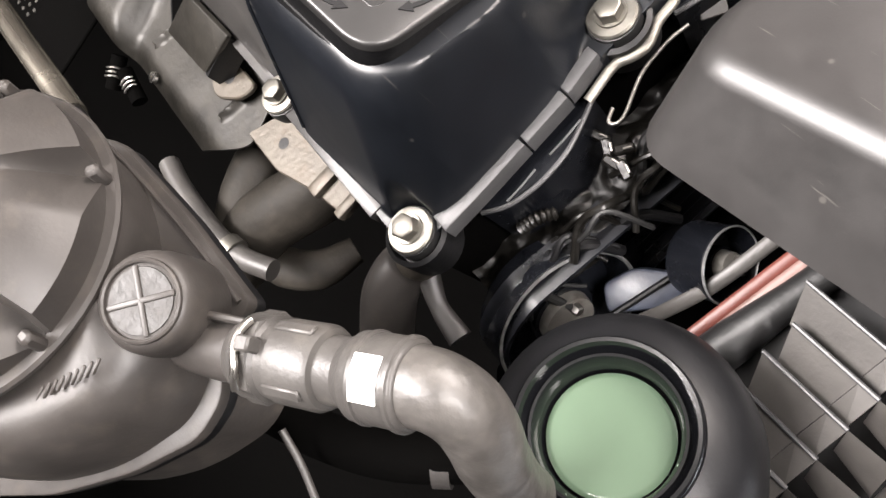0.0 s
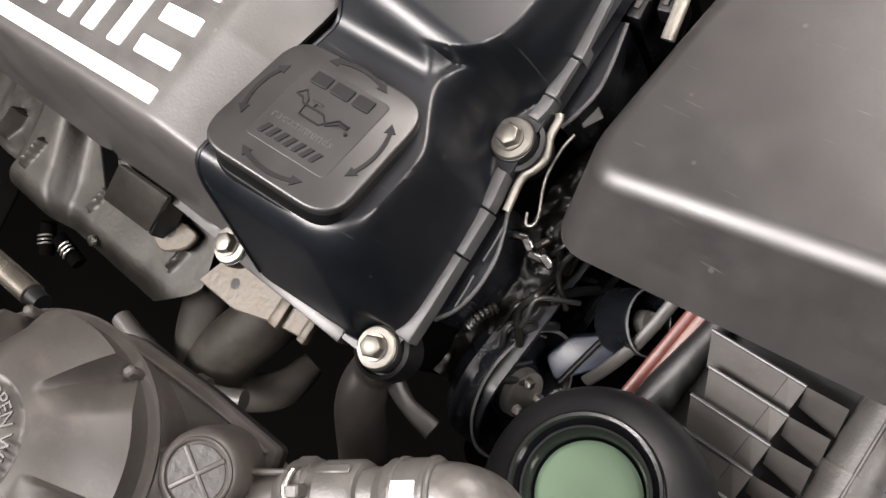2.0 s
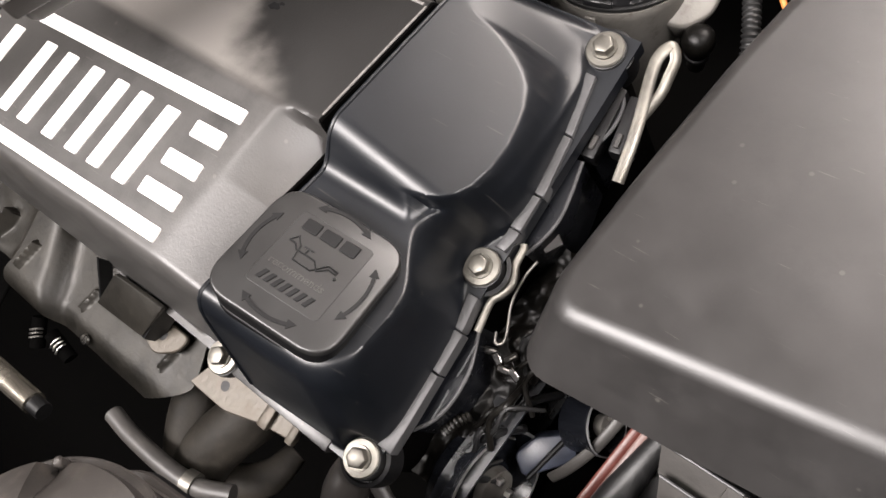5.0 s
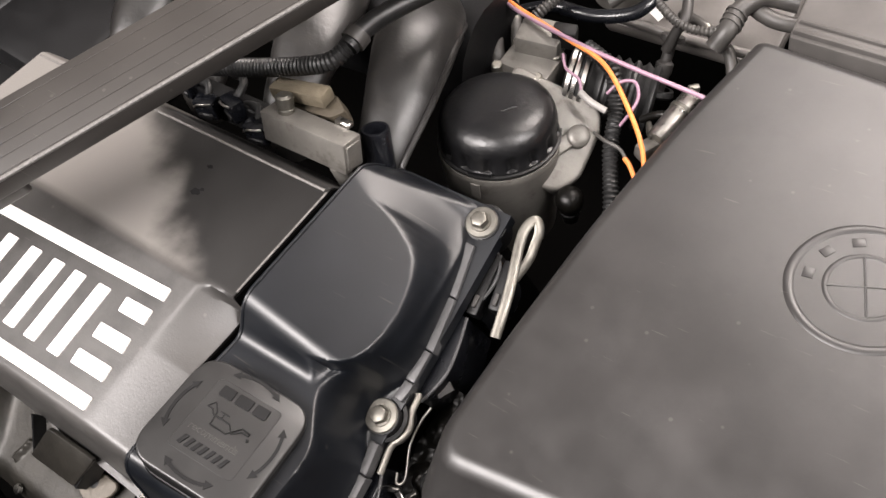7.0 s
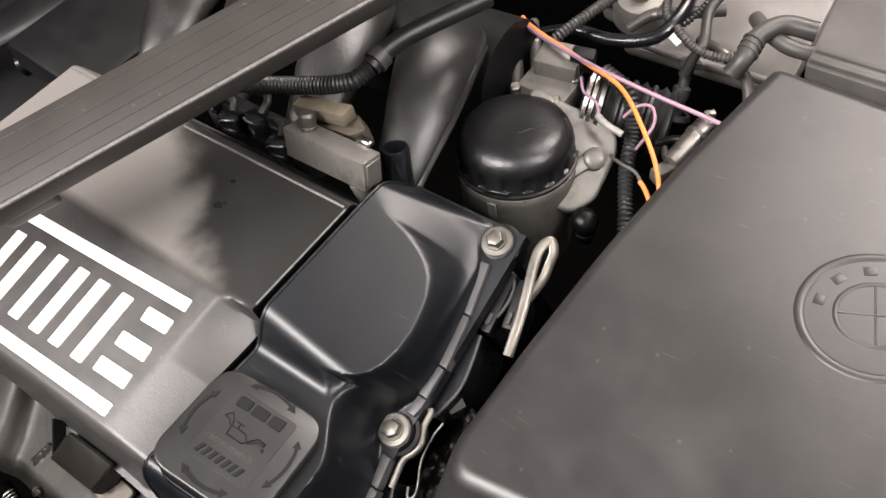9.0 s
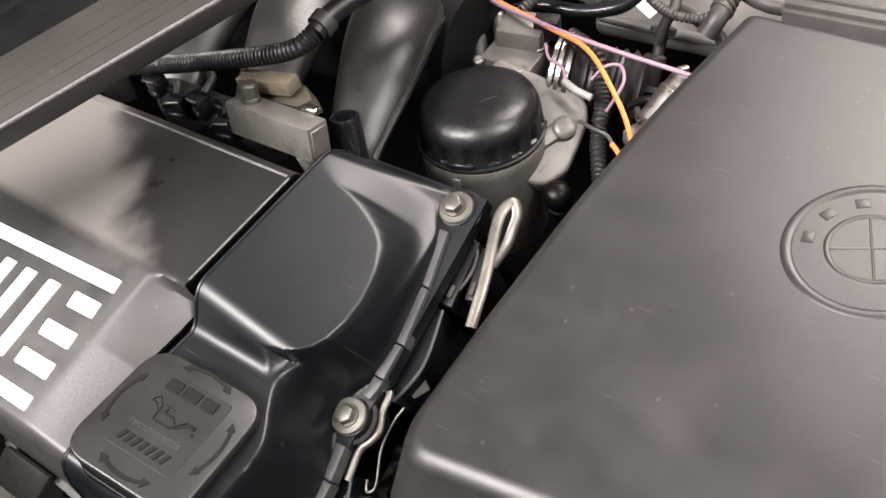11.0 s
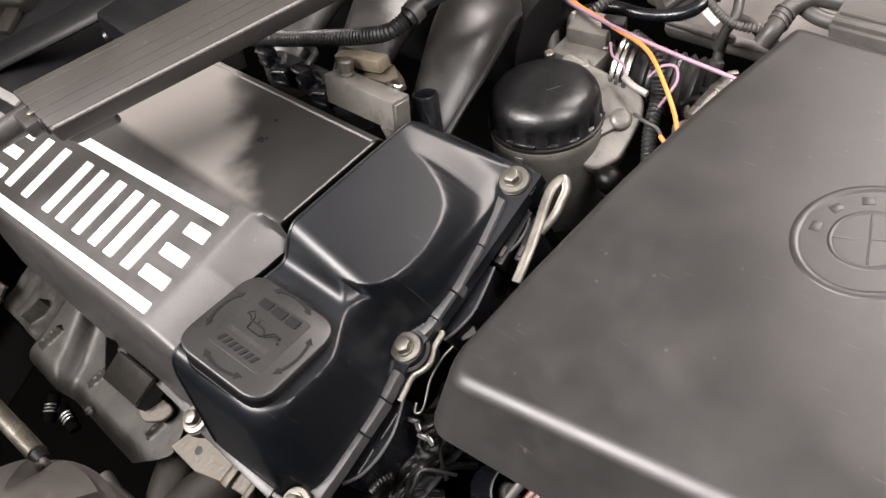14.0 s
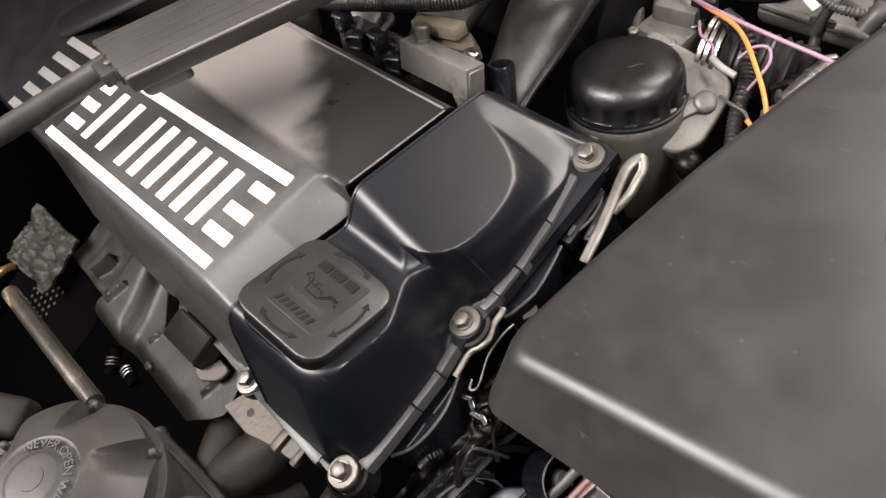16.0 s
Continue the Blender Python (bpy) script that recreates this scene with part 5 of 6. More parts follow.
case_lobe("lower_lobe", ((0.0105, -0.026), (0.0155, -0.038), (0.0192, -0.05), (0.0198, -0.066), (0.0165, -0.08), (0.01, -0.09)), 0.0)
case_lobe("upper_lobe", ((0.0105, 0.075), (0.0145, 0.058), (0.0168, 0.042), (0.0145, 0.028), (0.011, 0.018)), -0.004)
case_lobe("top_lobe", ((0.004, 0.122), (0.013, 0.112), (0.015, 0.098), (0.011, 0.08)), -0.008)


def bent_clip(label, pts, r, flat=0.5):
    ob = thing("spring_clip", label, "clip", pts[0])
    part("strip", tube(pts, r, 10, flat=flat), DULL_STEEL if r < 0.001 else ZINC, ob)
    return ob


bent_clip("bent bright steel strip beside the cover bolt", [(0.0095, 0.0215, -0.008), (0.011, 0.019, -0.008), (0.012, 0.01, -0.008), (0.0158, 0.001, -0.008), (0.0142, -0.006, -0.008), (0.0112, -0.013, -0.008), (0.013, -0.029, -0.009)], 0.0021, 0.55)
bent_clip("bent wire loop between cover and air box", [(0.018, 0.018, -0.016), (0.0165, 0.008, -0.016), (0.018, -0.007, -0.016), (0.0242, -0.022, -0.017), (0.0247, -0.0275, -0.017), (0.0215, -0.029, -0.017), (0.0188, -0.024, -0.017)], 0.0008, 1.0)
bent_clip("flat bright steel loop beside the oil filter", [(0.036, 0.071, -0.004), (0.03, 0.1, -0.002), (0.022, 0.127, -0.001), (0.0205, 0.138, -0.001), (0.0235, 0.1445, -0.002), (0.0275, 0.14, -0.005), (0.0285, 0.131, -0.007), (0.0292, 0.122, -0.008), (0.027, 0.108, -0.009)], 0.0032, 0.38)
for k, (a, b) in enumerate((((0.0152, -0.036), (0.0156, -0.054)), ((0.016, -0.062), (0.0162, -0.079)))):
    ob = thing("thin_wire", "thin pale wire at the foot of the cover", "wire", (*a, -0.012), group="foot wires")
    part("strand", tube([(*a, -0.011), ((a[0] + b[0]) / 2 + 0.0003, (a[1] + b[1]) / 2, -0.0115), (*b, -0.012)], 0.0005, 8), LIP, ob)
chain = thing("cable_connector", "small oily plug connectors beside the air box corner", "connector", (0.025, -0.035, -0.03))
for x, y, a in ((0.017, -0.0345, 20), (0.023, -0.036, -35), (0.0285, -0.032, 60), (0.029, -0.039, 10), (0.035, -0.038, -20)):
    part("plug_body", rbox(0.0085, 0.004, 0.004, 0.0008, 1, pose(x, y, -0.03, 10, 20, a)), GRIME, chain)
    part("pin", rbox(0.004, 0.0012, 0.0012, 0.0003, 1, pose(x + 0.002, y + 0.001, -0.0272, 0, 10, a)), DULL_STEEL, chain)
for k, (a, b) in enumerate((((0.007, 0.119), (0.011, 0.078)), ((0.017, 0.118), (0.0225, 0.086)))):
    ob = thing("sensor_plug", "black rectangular plug in front of the timing case", "connector", (*a, -0.014), group="front plugs")
    d = Vector((b[0] - a[0], b[1] - a[1], 0))
    part("plug_shell", rbox(d.length, 0.0075, 0.012, 0.0012, 2, frame_from(((a[0] + b[0]) / 2, (a[1] + b[1]) / 2, -0.02), (0, 0, 1), tuple(d))), DARK, ob)
    part("locking_tab", rbox(0.008, 0.003, 0.002, 0.0005, 1, frame_from((b[0] - d.x * 0.2, b[1] - d.y * 0.2, -0.0132), (0, 0, 1), tuple(d))), RIBS, ob)
spring = thing("coil_spring", "small oily coil spring in front of the case", "spring", (0.02, -0.078, -0.032))
part("coil", tube([(0.017, -0.085, -0.036), (0.021, -0.077, -0.032), (0.026, -0.069, -0.032)], 0.0032, 12, 8, ridge=0.0012, pitch=0.0024), GRIME, spring)
tabp = thing("pale_tab", "pale bent metal tab beside the air box", "tab", (0.015, 0.031, -0.03))
part("tab_plate", rbox(0.011, 0.007, 0.0015, 0.0005, 1, pose(0.0155, 0.031, -0.026, 25, 10, 60)), RIBS, tabp)

rng = random.Random(7)
for k in range(26):
    y = rng.uniform(-0.112, 0.03)
    x = 0.03 + 0.016 * rng.random() + 0.1 * max(0.0, y + 0.03)
    z = -0.06 + 0.025 * rng.random()
    a = rng.uniform(0.6, 2.2)
    pts = [(x - 0.014 * math.cos(a), y - 0.02 * math.sin(a), z - 0.01), (x - 0.004, y - 0.006, z), (x + 0.005 * rng.uniform(-1, 1), y + 0.006, z + 0.004), (x + 0.014 * math.cos(a), y + 0.02 * math.sin(a), z - 0.014)]
    ob = thing("oily_cable", "thin oily cable tangled in front of the timing case", "cable", pts[0], group="front cables")
    part("strand", tube(pts, rng.uniform(0.0008, 0.0026), 8), (GRIME, RUBBER, DARK)[k % 3], ob)


def oily_height(x, y):
    p = Vector((x * 55, y * 55, 2.0))
    q = Vector((x * 95, y * 95, 5.0))
    return -0.05 - 0.25 * max(0.0, x - 0.035) + 0.009 * noise.noise(p) + 0.004 * abs(noise.noise(q)) + 0.001 * noise.noise(q * 2.0)


part("oily_casting", folded_sheet(lambda y: 0.008, lambda y: 0.038 + 0.1 * max(0.0, y + 0.04), -0.115, 0.035, oily_height, 60, 140), OILY, case, "oily lumpy casting")
# near-black colour instead of real shade in the depth
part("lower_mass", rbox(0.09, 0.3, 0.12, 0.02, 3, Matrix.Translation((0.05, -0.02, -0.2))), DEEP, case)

# ---- exhaust side ----
shield = thing("heat_shield", "stained folded steel heat shield beside the engine cover", "heat shield", (-0.24, -0.16, -0.04))


def louvre(x, y, cx, cy, half, wide, high):
    u, v = (x - cx) * 0.95 + (y - cy) * -0.3, (x - cx) * 0.3 + (y - cy) * 0.95
    if abs(v) > half:
        return 0.0
    return high * max(0.0, 1 - abs(u) / wide)


def shield_height(x, y):
    z = -0.046 + 0.12 * max(0.0, y + 0.16)
    z += 0.016 * float(step(-0.287 - x - 0.35 * (y + 0.17), 0.0022)) - 0.01 * float(step(-0.345 - x, 0.003))
    z += louvre(x, y, -0.173, -0.156, 0.009, 0.0035, 0.004) + louvre(x, y, -0.26, -0.161, 0.0095, 0.0035, 0.004)
    z += louvre(x, y, -0.318, -0.16, 0.012, 0.004, 0.006) + louvre(x, y, -0.375, -0.158, 0.012, 0.006, 0.012)
    z -= 0.012 * max(0.0, (-0.172 - y) / 0.02) ** 2
    return z + 0.0008 * noise.noise(Vector((x * 30, y * 30, 1.0)))


part("shield_plate", folded_sheet(lambda y: -0.33 + 0.5 * min(0.0, y + 0.17), lambda y: -0.1455 - 7.0 * max(0.0, -0.16 - y) ** 1.5 - 0.25 * max(0.0, y + 0.155), -0.19, -0.112, shield_height), SHIELD, shield)
part("rear_shield", folded_sheet(lambda y: -0.43, lambda y: -0.334, -0.178, -0.112, lambda x, y: shield_height(x, y) - 0.006 + 0.0015 * noise.noise(Vector((x * 60, y * 60, 7.0)))), SHIELD, shield)
part("rivet", lathe([(0.004, 0.0), (0.0035, 0.002), (0, 0.0025)], 14, frame_from((-0.245, -0.184, -0.047), (0.0, -0.3, 1))), STEEL, shield)

lug = thing("lifting_lug", "grey steel lifting lug bolted beside the cover", "lug", (-0.19, -0.138, -0.03))
LU = frame_from((-0.1985, -0.1365, -0.0135), Vector((0.047, 0.002, -0.001)).cross(Vector((0.02, 0.027, 0.019))), (0.047, 0.002, -0.001))
part("lug_plate", prism(rounded([(-0.033, -0.017), (0.014, -0.017), (0.034, 0.017), (-0.013, 0.017)], 0.003), -0.0028, 0.0, 0.0008, 2, LU), SHIELD, lug)
part("lug_end", folded_sheet(lambda y: -0.186 + 0.55 * (y + 0.15), lambda y: -0.183 + 0.55 * (y + 0.15), -0.15, -0.122, lambda x, y: -0.026 + 0.7 * (y + 0.15), 2, 6, 0.016), DARK, lug)
part("lug_fin", folded_sheet(lambda y: -0.236 + 0.4 * (y + 0.15), lambda y: -0.234 + 0.4 * (y + 0.15), -0.152, -0.12, lambda x, y: -0.028 + 1.1 * (y + 0.15), 2, 6, 0.012), DARK, lug)
part("lug_foot", prism(rounded([(-0.193, -0.152), (-0.179, -0.157), (-0.163, -0.146), (-0.16, -0.134), (-0.19, -0.134)], 0.006), -0.0385, -0.0355, 0.0008, 1), RUSTY, lug)
part("lug_hole", lathe([(0.0038, -0.0353), (0.003, -0.0351), (0, -0.0351)], 16, Matrix.Translation((-0.18, -0.143, 0))), DARK, lug)
bracket = thing("steel_bracket", "rusty stamped steel bracket under the cover's edge", "bracket", (-0.1, -0.14, -0.04))
part("bracket_plate", prism(rounded([(-0.146, -0.156), (-0.136, -0.133), (-0.11, -0.127), (-0.062, -0.129), (-0.058, -0.143), (-0.085, -0.1475), (-0.112, -0.156)], 0.003), -0.043, -0.0395, 0.0008, 1), RUSTY, bracket)
part("raised_fold", rbox(0.008, 0.018, 0.005, 0.0015, 2, Matrix.Translation((-0.082, -0.139, -0.038))), RUSTY, bracket)
part("end_fold", rbox(0.006, 0.017, 0.006, 0.0015, 2, Matrix.Translation((-0.061, -0.137, -0.039))), RUSTY, bracket)
part("bolt_hole", lathe([(0.0034, -0.0394), (0, -0.0393)], 16, Matrix.Translation((-0.1207, -0.1436, 0))), DARK, bracket)

pipes = thing("coolant_pipe", "dark rubber pipe below the steel bracket", "pipe", (-0.16, -0.18, -0.08))
part("pipe", tube([(-0.178, -0.14, -0.1), (-0.172, -0.165, -0.088), (-0.158, -0.2, -0.088), (-0.148, -0.24, -0.11)], 0.017, 20), DUSTY, pipes)
pipe2 = thing("coolant_pipe", "thick dusty rubber pipe crossing under the bracket", "pipe", (-0.12, -0.17, -0.08))
part("pipe", tube([(-0.112, -0.135, -0.085), (-0.122, -0.162, -0.085), (-0.136, -0.198, -0.088), (-0.15, -0.24, -0.11)], 0.0205, 22), DUSTY, pipe2)
curl = thing("rubber_boot", "grey curved rubber boot under the pipes", "boot", (-0.11, -0.2, -0.11))
part("boot_body", tube([(-0.15, -0.222, -0.115), (-0.12, -0.212, -0.11), (-0.1, -0.195, -0.112), (-0.096, -0.172, -0.12)], [0.008, 0.013, 0.013, 0.009], 16, flat=0.7), DUSTY, curl)
elbow = thing("pipe_elbow", "dark rubber elbow under the corner bolt", "pipe", (0.0, -0.14, -0.05))
part("elbow", tube([(-0.006, -0.118, -0.034), (-0.02, -0.133, -0.05), (-0.022, -0.155, -0.06), (-0.02, -0.19, -0.1)], [0.011, 0.013, 0.014, 0.015], 18), TANK, elbow)
part("elbow_collar", tube([(-0.004, -0.119, -0.028), (-0.014, -0.128, -0.042)], 0.0115, 18), RUSTY, elbow)
part("lever_arm", tube([(-0.012, -0.13, -0.05), (0.004, -0.139, -0.056), (0.022, -0.142, -0.06)], [0.006, 0.0045, 0.006], 12, flat=0.6), RIBS, elbow)

for x, y, z, a in ((-0.314, -0.215, -0.0716, 20), (-0.275, -0.206, -0.06, 70)):
    ob = thing("hose_clamp", "small bright spring clamp deep beside the heat shield", "clamp", (x, y, z), group="spring clamps")
    m = frame_from((x, y, z), (0.3, -0.2, 1)) @ pose(0, 0, 0, 0, 0, a)
    for k in range(3):
        part("clamp_wire", tube([m @ Vector((0.006 * math.cos(b), 0.003 * k - 0.003 + 0.001 * math.sin(2 * b), 0.006 * math.sin(b))) for b in np.arange(0.3, 2.2, 0.25)], 0.0008, 8, 2), STEEL, ob)
    part("clamp_core", tube([m @ Vector((0, -0.012, -0.001)), m @ Vector((0, 0.012, -0.001))], 0.0055, 14), DEEP, ob)
dip = thing("dipstick_tube", "bright steel tube slanting down beside the tank", "tube", (-0.27, -0.208, 0.02))
part("tube", tube([(-0.36, -0.214, 0.02), (-0.27, -0.2095, 0.02), (-0.187, -0.205, 0.02)], 0.007, 20), BRIGHT, dip)
part("tube_tip", tube([(-0.187, -0.205, 0.02), (-0.177, -0.2045, 0.0195)], 0.0055, 18), DARK, dip)
part("bracket_ring", tube([(-0.356, -0.23, 0.022), (-0.366, -0.222, 0.034), (-0.376, -0.208, 0.03), (-0.385, -0.2, 0.02)], 0.0035, 10), BRASS, dip)
foil = thing("foil_wrap", "crumpled silver foil insulation beside the engine", "foil", (-0.43, -0.175, 0.0))


def crumple(sx, sy, amp, m):
    bm = bmesh.new()
    bmesh.ops.create_grid(bm, x_segments=30, y_segments=30, size=0.5)
    for v in bm.verts:
        p = Vector((v.co.x * 5, v.co.y * 5, 3.1))
        v.co = Vector((v.co.x * sx, v.co.y * sy, amp * noise.noise(p) + amp * 0.7 * abs(noise.noise(p * 2.3)) + amp * 0.3 * abs(noise.noise(p * 5.1))))
    geom = bmesh.ops.extrude_face_region(bm, geom=bm.faces[:])["geom"]
    bmesh.ops.translate(bm, vec=(0, 0, -0.003), verts=[g for g in geom if isinstance(g, bmesh.types.BMVert)])
    bmesh.ops.recalc_face_normals(bm, faces=bm.faces[:])
    bm.transform(m)
    return bm


part("foil_sheet", crumple(0.075, 0.06, 0.007, frame_from((-0.452, -0.19, -0.03), (0.2, -0.2, 1))), FOIL, foil)
perf = thing("perforated_shield", "black perforated shield beside the bright tube", "shield", (-0.42, -0.22, -0.05))
part("shield_sheet", rbox(0.14, 0.08, 0.003, 0.001, 1, frame_from((-0.43, -0.223, -0.062), (0.1, -0.1, 1))), DEEP, perf)
PF = frame_from((-0.432, -0.222, -0.0602), (0.1, -0.1, 1))
holes = [lathe([(0.0018, 0.0), (0.0016, 0.0004), (0, 0.0004)], 8, PF @ Matrix.Translation((-0.03 + 0.0085 * i + 0.0042 * (j % 2), -0.022 + 0.0065 * j, 0))) for i in range(5) for j in range(6)]
tagged(part("perforations", join(*holes), SHIELD, perf), kind="stuff")

cloth = thing("wiring_connector", "dusty brown connector beside the tank cap", "connector", (-0.14, -0.22, 0.07))
part("connector_body", rbox(0.034, 0.026, 0.02, 0.005, 3, frame_from((-0.172, -0.228, 0.08), (0.3, 0.2, 0.9), (0.8, 0.5, 0))), TAN, cloth)

# ---- far side: bulkhead clutter ----
cowl = thing("cowl_panel", "dull dark plastic panel behind the crossbar", "panel", (-0.5, 0.0, 0.0))
part("cowl_plate", rbox(0.3, 0.42, 0.02, 0.012, 3, frame_from((-0.66, 0.09, -0.03), (0.25, 0.2, 1))), DARK, cowl)
part("cowl_fold", tube([(-0.78, -0.1, -0.01), (-0.66, 0.0, 0.0), (-0.55, 0.12, 0.0), (-0.5, 0.25, -0.02)], [0.012, 0.022, 0.022, 0.018], 16, flat=0.3), DARK, cowl)
part("cowl_step", rbox(0.1, 0.16, 0.03, 0.006, 2, frame_from((-0.42, 0.16, 0.0), (0.2, 0.3, 1))), DARK, cowl)
trim = thing("fender_trim", "black plastic trim behind the air box", "trim", (0.13, 0.36, -0.06))
part("trim_plate", prism(rounded([(0.043, 0.3505), (0.3, 0.3165), (0.3, 0.45), (0.036, 0.43)], 0.003), -0.04, -0.0135, 0.003, 2, BOX_POSE), TRIM, trim)
for y, w, h in ((0.356, 0.0042, 0.0035), (0.366, 0.003, 0.0022)):
    part("trim_ridge", rbox(0.25, w, h * 2, 0.0015, 2, BOX_POSE @ pose(0.168, y - 0.0165, -0.0135, 0, 0, -7.5)), TRIM, trim)


big = thing("round_hose", "thick shiny black hose across the back of the bay", "hose", (-0.05, 0.37, -0.12))
part("hose_body", tube([(-0.13, 0.33, -0.11), (-0.11, 0.337, -0.104), (-0.089, 0.342, -0.1), (-0.058, 0.343, -0.1), (-0.03, 0.354, -0.1), (-0.02, 0.372, -0.1), (-0.02, 0.4, -0.105), (-0.03, 0.43, -0.12)], 0.0055, 18), SHINY, big)
for k, (pts, r, m_) in enumerate((
    (((-0.098, 0.31, -0.085), (-0.088, 0.327, -0.08), (-0.078, 0.347, -0.08), (-0.068, 0.375, -0.085)), 0.005, GREYHOSE),
    (((-0.04, 0.42, -0.1), (-0.031, 0.383, -0.1), (-0.016, 0.37, -0.1), (0.007, 0.357, -0.1), (0.028, 0.356, -0.1), (0.039, 0.363, -0.1), (0.05, 0.385, -0.102)), 0.0038, GREYHOSE),
    (((-0.012, 0.43, -0.1), (-0.004, 0.405, -0.1), (-0.012, 0.38, -0.104), (-0.03, 0.368, -0.108)), 0.003, RUBBER))):
    ob = thing("wiring_loom", "grey corrugated wiring conduit at the back of the bay", "conduit", pts[0], group="rear conduits")
    part("conduit", tube(pts, r, 12, 8, ridge=0.0012, pitch=0.0032), m_, ob)
smooth_hose = thing("vacuum_hose", "smooth grey hose hanging down to a plug", "hose", (0.005, 0.38, -0.1))
part("hose_body", tube([(0.006, 0.42, -0.1), (0.001, 0.393, -0.1), (0.01, 0.364, -0.1), (0.006, 0.355, -0.108), (0.001, 0.345, -0.122)], 0.0042, 14), RIBS, smooth_hose)
thick = thing("vent_hose", "thick pale grey hose with ribbed ends", "hose", (0.045, 0.38, -0.1))
part("hose_body", tube([(0.038, 0.35, -0.108), (0.043, 0.362, -0.1), (0.044, 0.38, -0.1), (0.056, 0.398, -0.102), (0.08, 0.402, -0.105)], 0.0075, 18), GREYHOSE, thick)
for y in (0.366, 0.371, 0.376):
    part("rib", tube([(0.0432, y, -0.1), (0.0435, y + 0.0018, -0.1)], 0.0088, 18), GREYHOSE, thick)
plug = thing("wiring_plug", "grey plastic plug with a round flange on a stalk", "connector", (0.0, 0.34, -0.13))
PG = frame_from((0.001, 0.357, -0.122), (0.0, 0.75, 0.66))
part("stalk", lathe([(0.0055, -0.045), (0.006, -0.03), (0.007, -0.028), (0.007, -0.02), (0.0045, -0.018), (0.0045, 0.0)], 20, PG), RIBS, plug)
part("disc", lathe([(0.0085, -0.003), (0.0098, -0.002), (0.0098, 0.002), (0.008, 0.003), (0, 0.003)], 24, PG), RIBS, plug)
part("grommet", lathe([(0.0125, -0.047), (0.014, -0.045), (0.013, -0.041), (0.01, -0.041)], 24, PG), RUBBER, plug)
servo = thing("aluminium_fitting", "bright cast aluminium fitting at the back of the bay", "fitting", (-0.08, 0.41, -0.15))
part("fitting_body", rbox(0.05, 0.05, 0.03, 0.008, 2, frame_from((-0.085, 0.425, -0.16), (0.1, 0.2, 1))), ALU, servo)
part("fitting_dome", lathe([(0.024, -0.01), (0.024, 0.008), (0.02, 0.014), (0.009, 0.015), (0.008, 0.02), (0, 0.02)], 32, frame_from((-0.075, 0.412, -0.15), (0.1, 0.1, 1))), ALU, servo)
part("fitting_bolt", lathe([(0.005, 0.0), (0.005, 0.006), (0, 0.006)], 6, frame_from((-0.1, 0.402, -0.144), (0.1, 0.2, 1))), ZINC, servo)
tag_ = thing("paper_label", "white paper label stuck beside the hoses", "label", (-0.035, 0.396, -0.15))
part("label_sheet", rbox(0.022, 0.012, 0.001, 0.0003, 1, frame_from((-0.035, 0.396, -0.15), (0.1, -0.2, 1), (0.8, -0.4, 0))), PALE, tag_)
inner = thing("inner_wing", "dull brown-grey painted inner wing behind the hoses", "wing", (0.05, 0.44, -0.13))
part("wing_panel", rbox(0.15, 0.18, 0.02, 0.006, 2, frame_from((-0.005, 0.47, -0.165), (0.0, -0.1, 1))), WING, inner)
part("wing_edge", tube([(-0.075, 0.385, -0.16), (-0.005, 0.381, -0.158), (0.068, 0.384, -0.158)], 0.004, 10), WING, inner)
sensor = thing("silver_sensor", "bright silver sensor body beside the air box", "sensor", (0.045, 0.29, -0.08))
part("sensor_body", tube([(0.0552, 0.286, -0.064), (0.0545, 0.282, -0.064), (0.0505, 0.264, -0.064), (0.0465, 0.246, -0.064)], [0.006, 0.0082, 0.0085, 0.0078], 20), STEEL, sensor)
part("sensor_band", tube([(0.0525, 0.273, -0.064), (0.0518, 0.27, -0.064)], 0.0092, 20), ZINC, sensor)
part("sensor_block", rbox(0.016, 0.01, 0.012, 0.002, 2, frame_from((0.041, 0.241, -0.072), (0.1, 0.3, 1), (0.4, 0.9, 0))), ALU, sensor)
part("sensor_stem", tube([(0.043, 0.248, -0.066), (0.039, 0.251, -0.066), (0.034, 0.258, -0.07)], [0.003, 0.003, 0.002], 12), ZINC, sensor)
part("sensor_clip", rbox(0.008, 0.005, 0.005, 0.0012, 2, frame_from((0.052, 0.29, -0.064), (0, 0.3, 1), (0.6, 0.5, 0))), ZINC, sensor)
part("side_arm", tube([(0.048, 0.268, -0.066), (0.036, 0.266, -0.07), (0.026, 0.262, -0.076)], 0.0028, 10), GRIME, sensor)
tanbox = thing("bulkhead_cover", "dusty brown plastic cover at the bulkhead", "cover", (-0.71, 0.06, 0.01))
part("cover_body", rbox(0.07, 0.04, 0.03, 0.006, 3, frame_from((-0.72, 0.075, 0.0), (0.2, 0.1, 1), (0.8, 0.4, 0))), TAN, tanbox)
part("cover_lip", rbox(0.02, 0.044, 0.01, 0.003, 2, frame_from((-0.69, 0.055, -0.002), (0.2, 0.1, 1), (0.8, 0.4, 0))), TAN, tanbox)
washer = thing("washer_hose", "thick grey hose with a dark end fitting at the bulkhead", "hose", (-0.46, 0.13, 0.0))
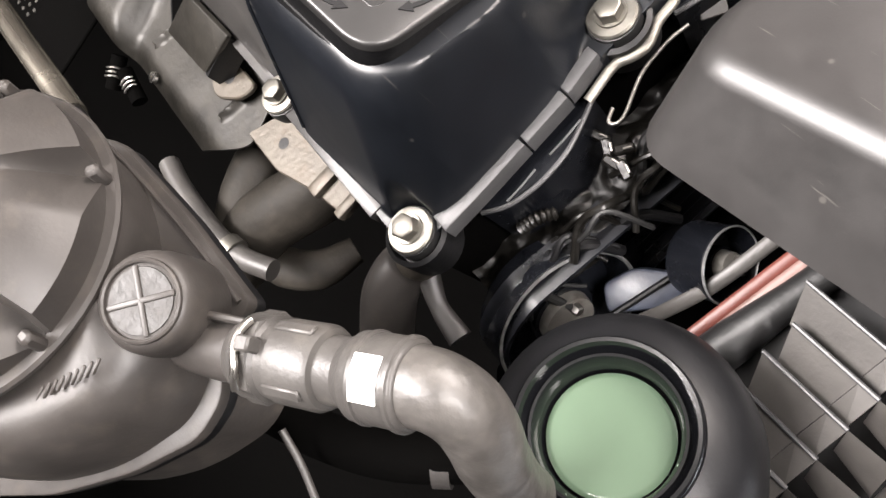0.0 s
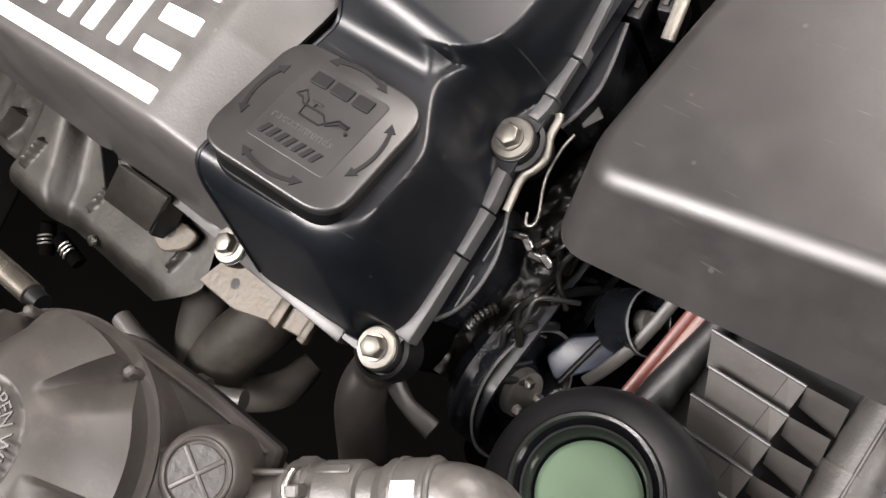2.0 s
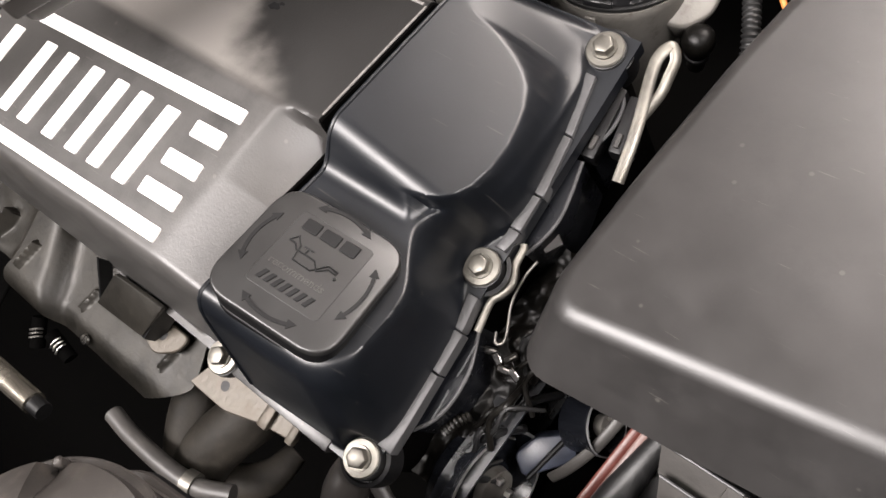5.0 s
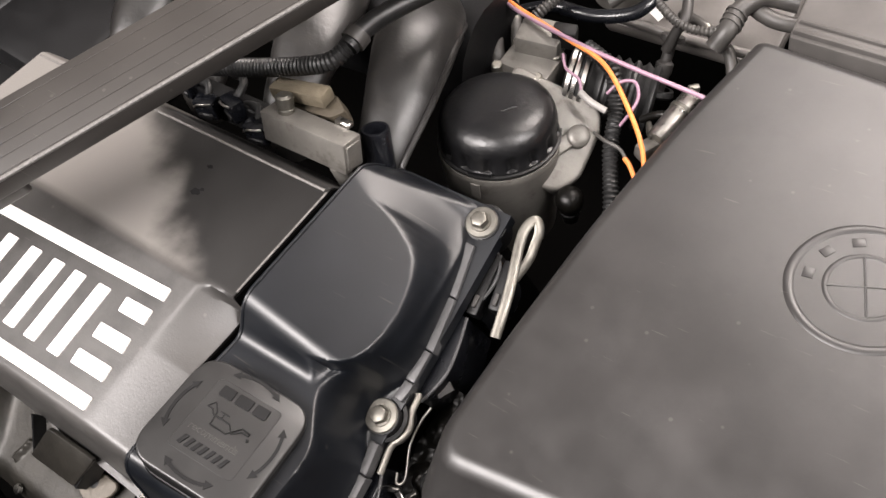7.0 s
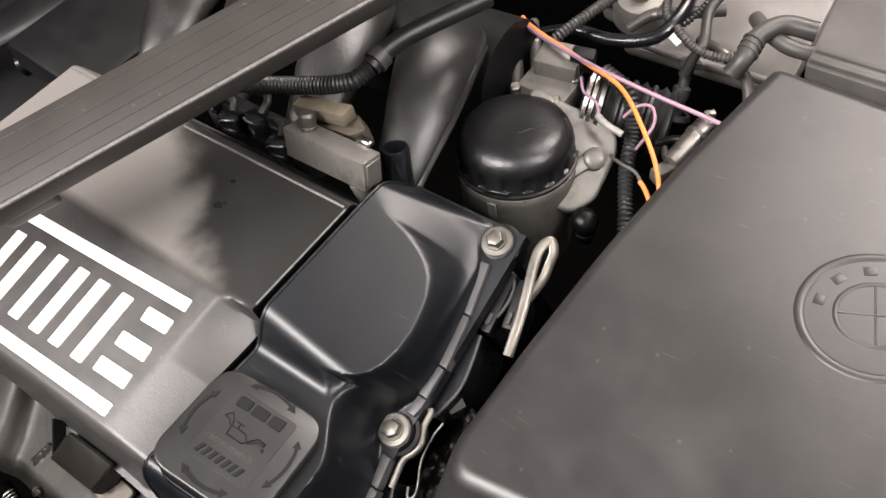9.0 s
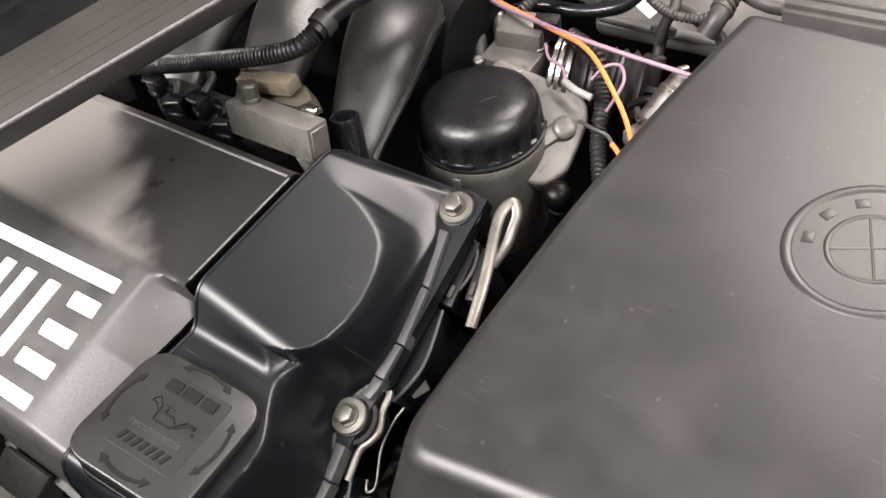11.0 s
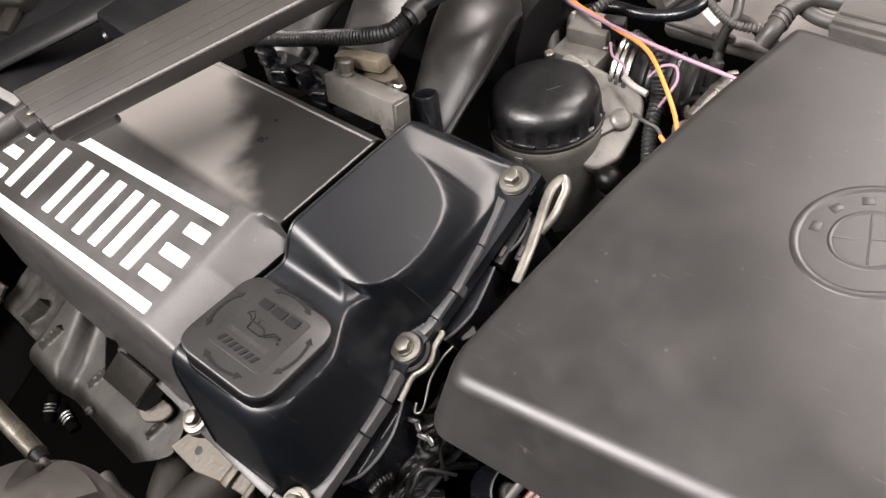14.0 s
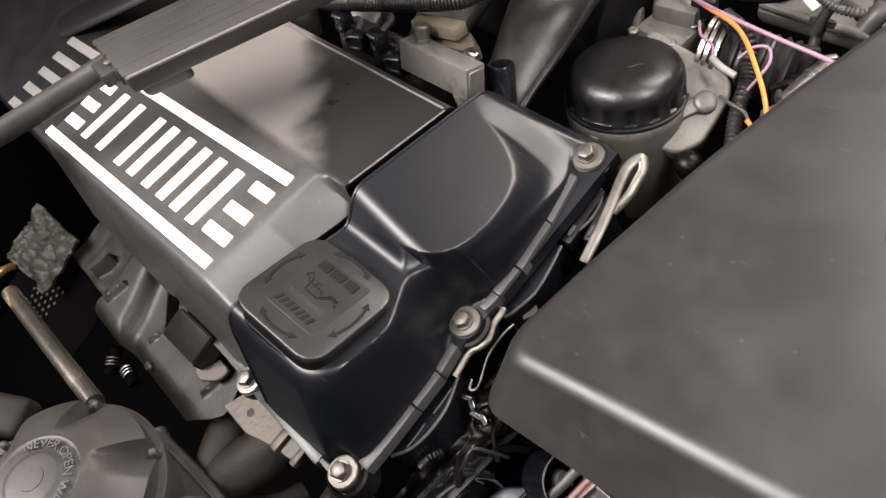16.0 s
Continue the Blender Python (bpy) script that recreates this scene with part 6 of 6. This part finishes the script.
part("hose_body", tube([(-0.478, 0.112, 0.0), (-0.462, 0.134, 0.002), (-0.447, 0.157, 0.0), (-0.425, 0.19, -0.01)], 0.0125, 18), GREYHOSE, washer)
part("end_fitting", tube([(-0.498, 0.088, 0.0), (-0.488, 0.099, 0.0), (-0.479, 0.111, 0.0)], [0.011, 0.011, 0.0095], 16), SHINY, washer)
part("side_branch", tube([(-0.448, 0.142, 0.002), (-0.428, 0.144, 0.004), (-0.4, 0.14, 0.0), (-0.372, 0.15, -0.006)], 0.006, 12), RIBS, washer)
tray = thing("slotted_bracket", "dull slotted metal bracket under the bulkhead hose", "bracket", (-0.43, 0.12, -0.02))
TB = frame_from((-0.425, 0.118, -0.022), (0.1, 0.15, 1), (0.9, 0.4, 0))
part("bracket_plate", rbox(0.085, 0.045, 0.004, 0.001, 1, TB), RIBS, tray)
for k in range(4):
    part("slot", rbox(0.008, 0.016, 0.001, 0.0003, 1, TB @ Matrix.Translation((-0.028 + 0.018 * k, -0.004, 0.0022))), DEEP, tray)
for k, (pts, r) in enumerate(((((0.03, 0.41, -0.12), (0.045, 0.395, -0.11), (0.07, 0.385, -0.108), (0.1, 0.392, -0.115)), 0.006), (((-0.005, 0.385, -0.13), (0.02, 0.375, -0.125), (0.045, 0.36, -0.125), (0.06, 0.335, -0.135)), 0.0045), (((-0.06, 0.37, -0.12), (-0.045, 0.385, -0.115), (-0.02, 0.395, -0.115), (0.005, 0.41, -0.12)), 0.005),
        (((-0.139, 0.318, -0.078), (-0.114, 0.294, -0.07), (-0.099, 0.273, -0.072), (-0.09, 0.252, -0.092)), 0.0055),
        (((-0.118, 0.327, -0.082), (-0.102, 0.306, -0.074), (-0.093, 0.291, -0.074), (-0.086, 0.274, -0.09)), 0.0042))):
    ob = thing("breather_hose", "dusty grey rubber hose among the cables at the wing", "hose", pts[0], group="wing hoses")
    part("hose_body", tube(pts, r, 14), VANE, ob)
    part("hose_clip", tube([Vector(pts[1]), Vector(pts[1]).lerp(Vector(pts[2]), 0.12)], r * 1.15, 14), ZINC, ob)
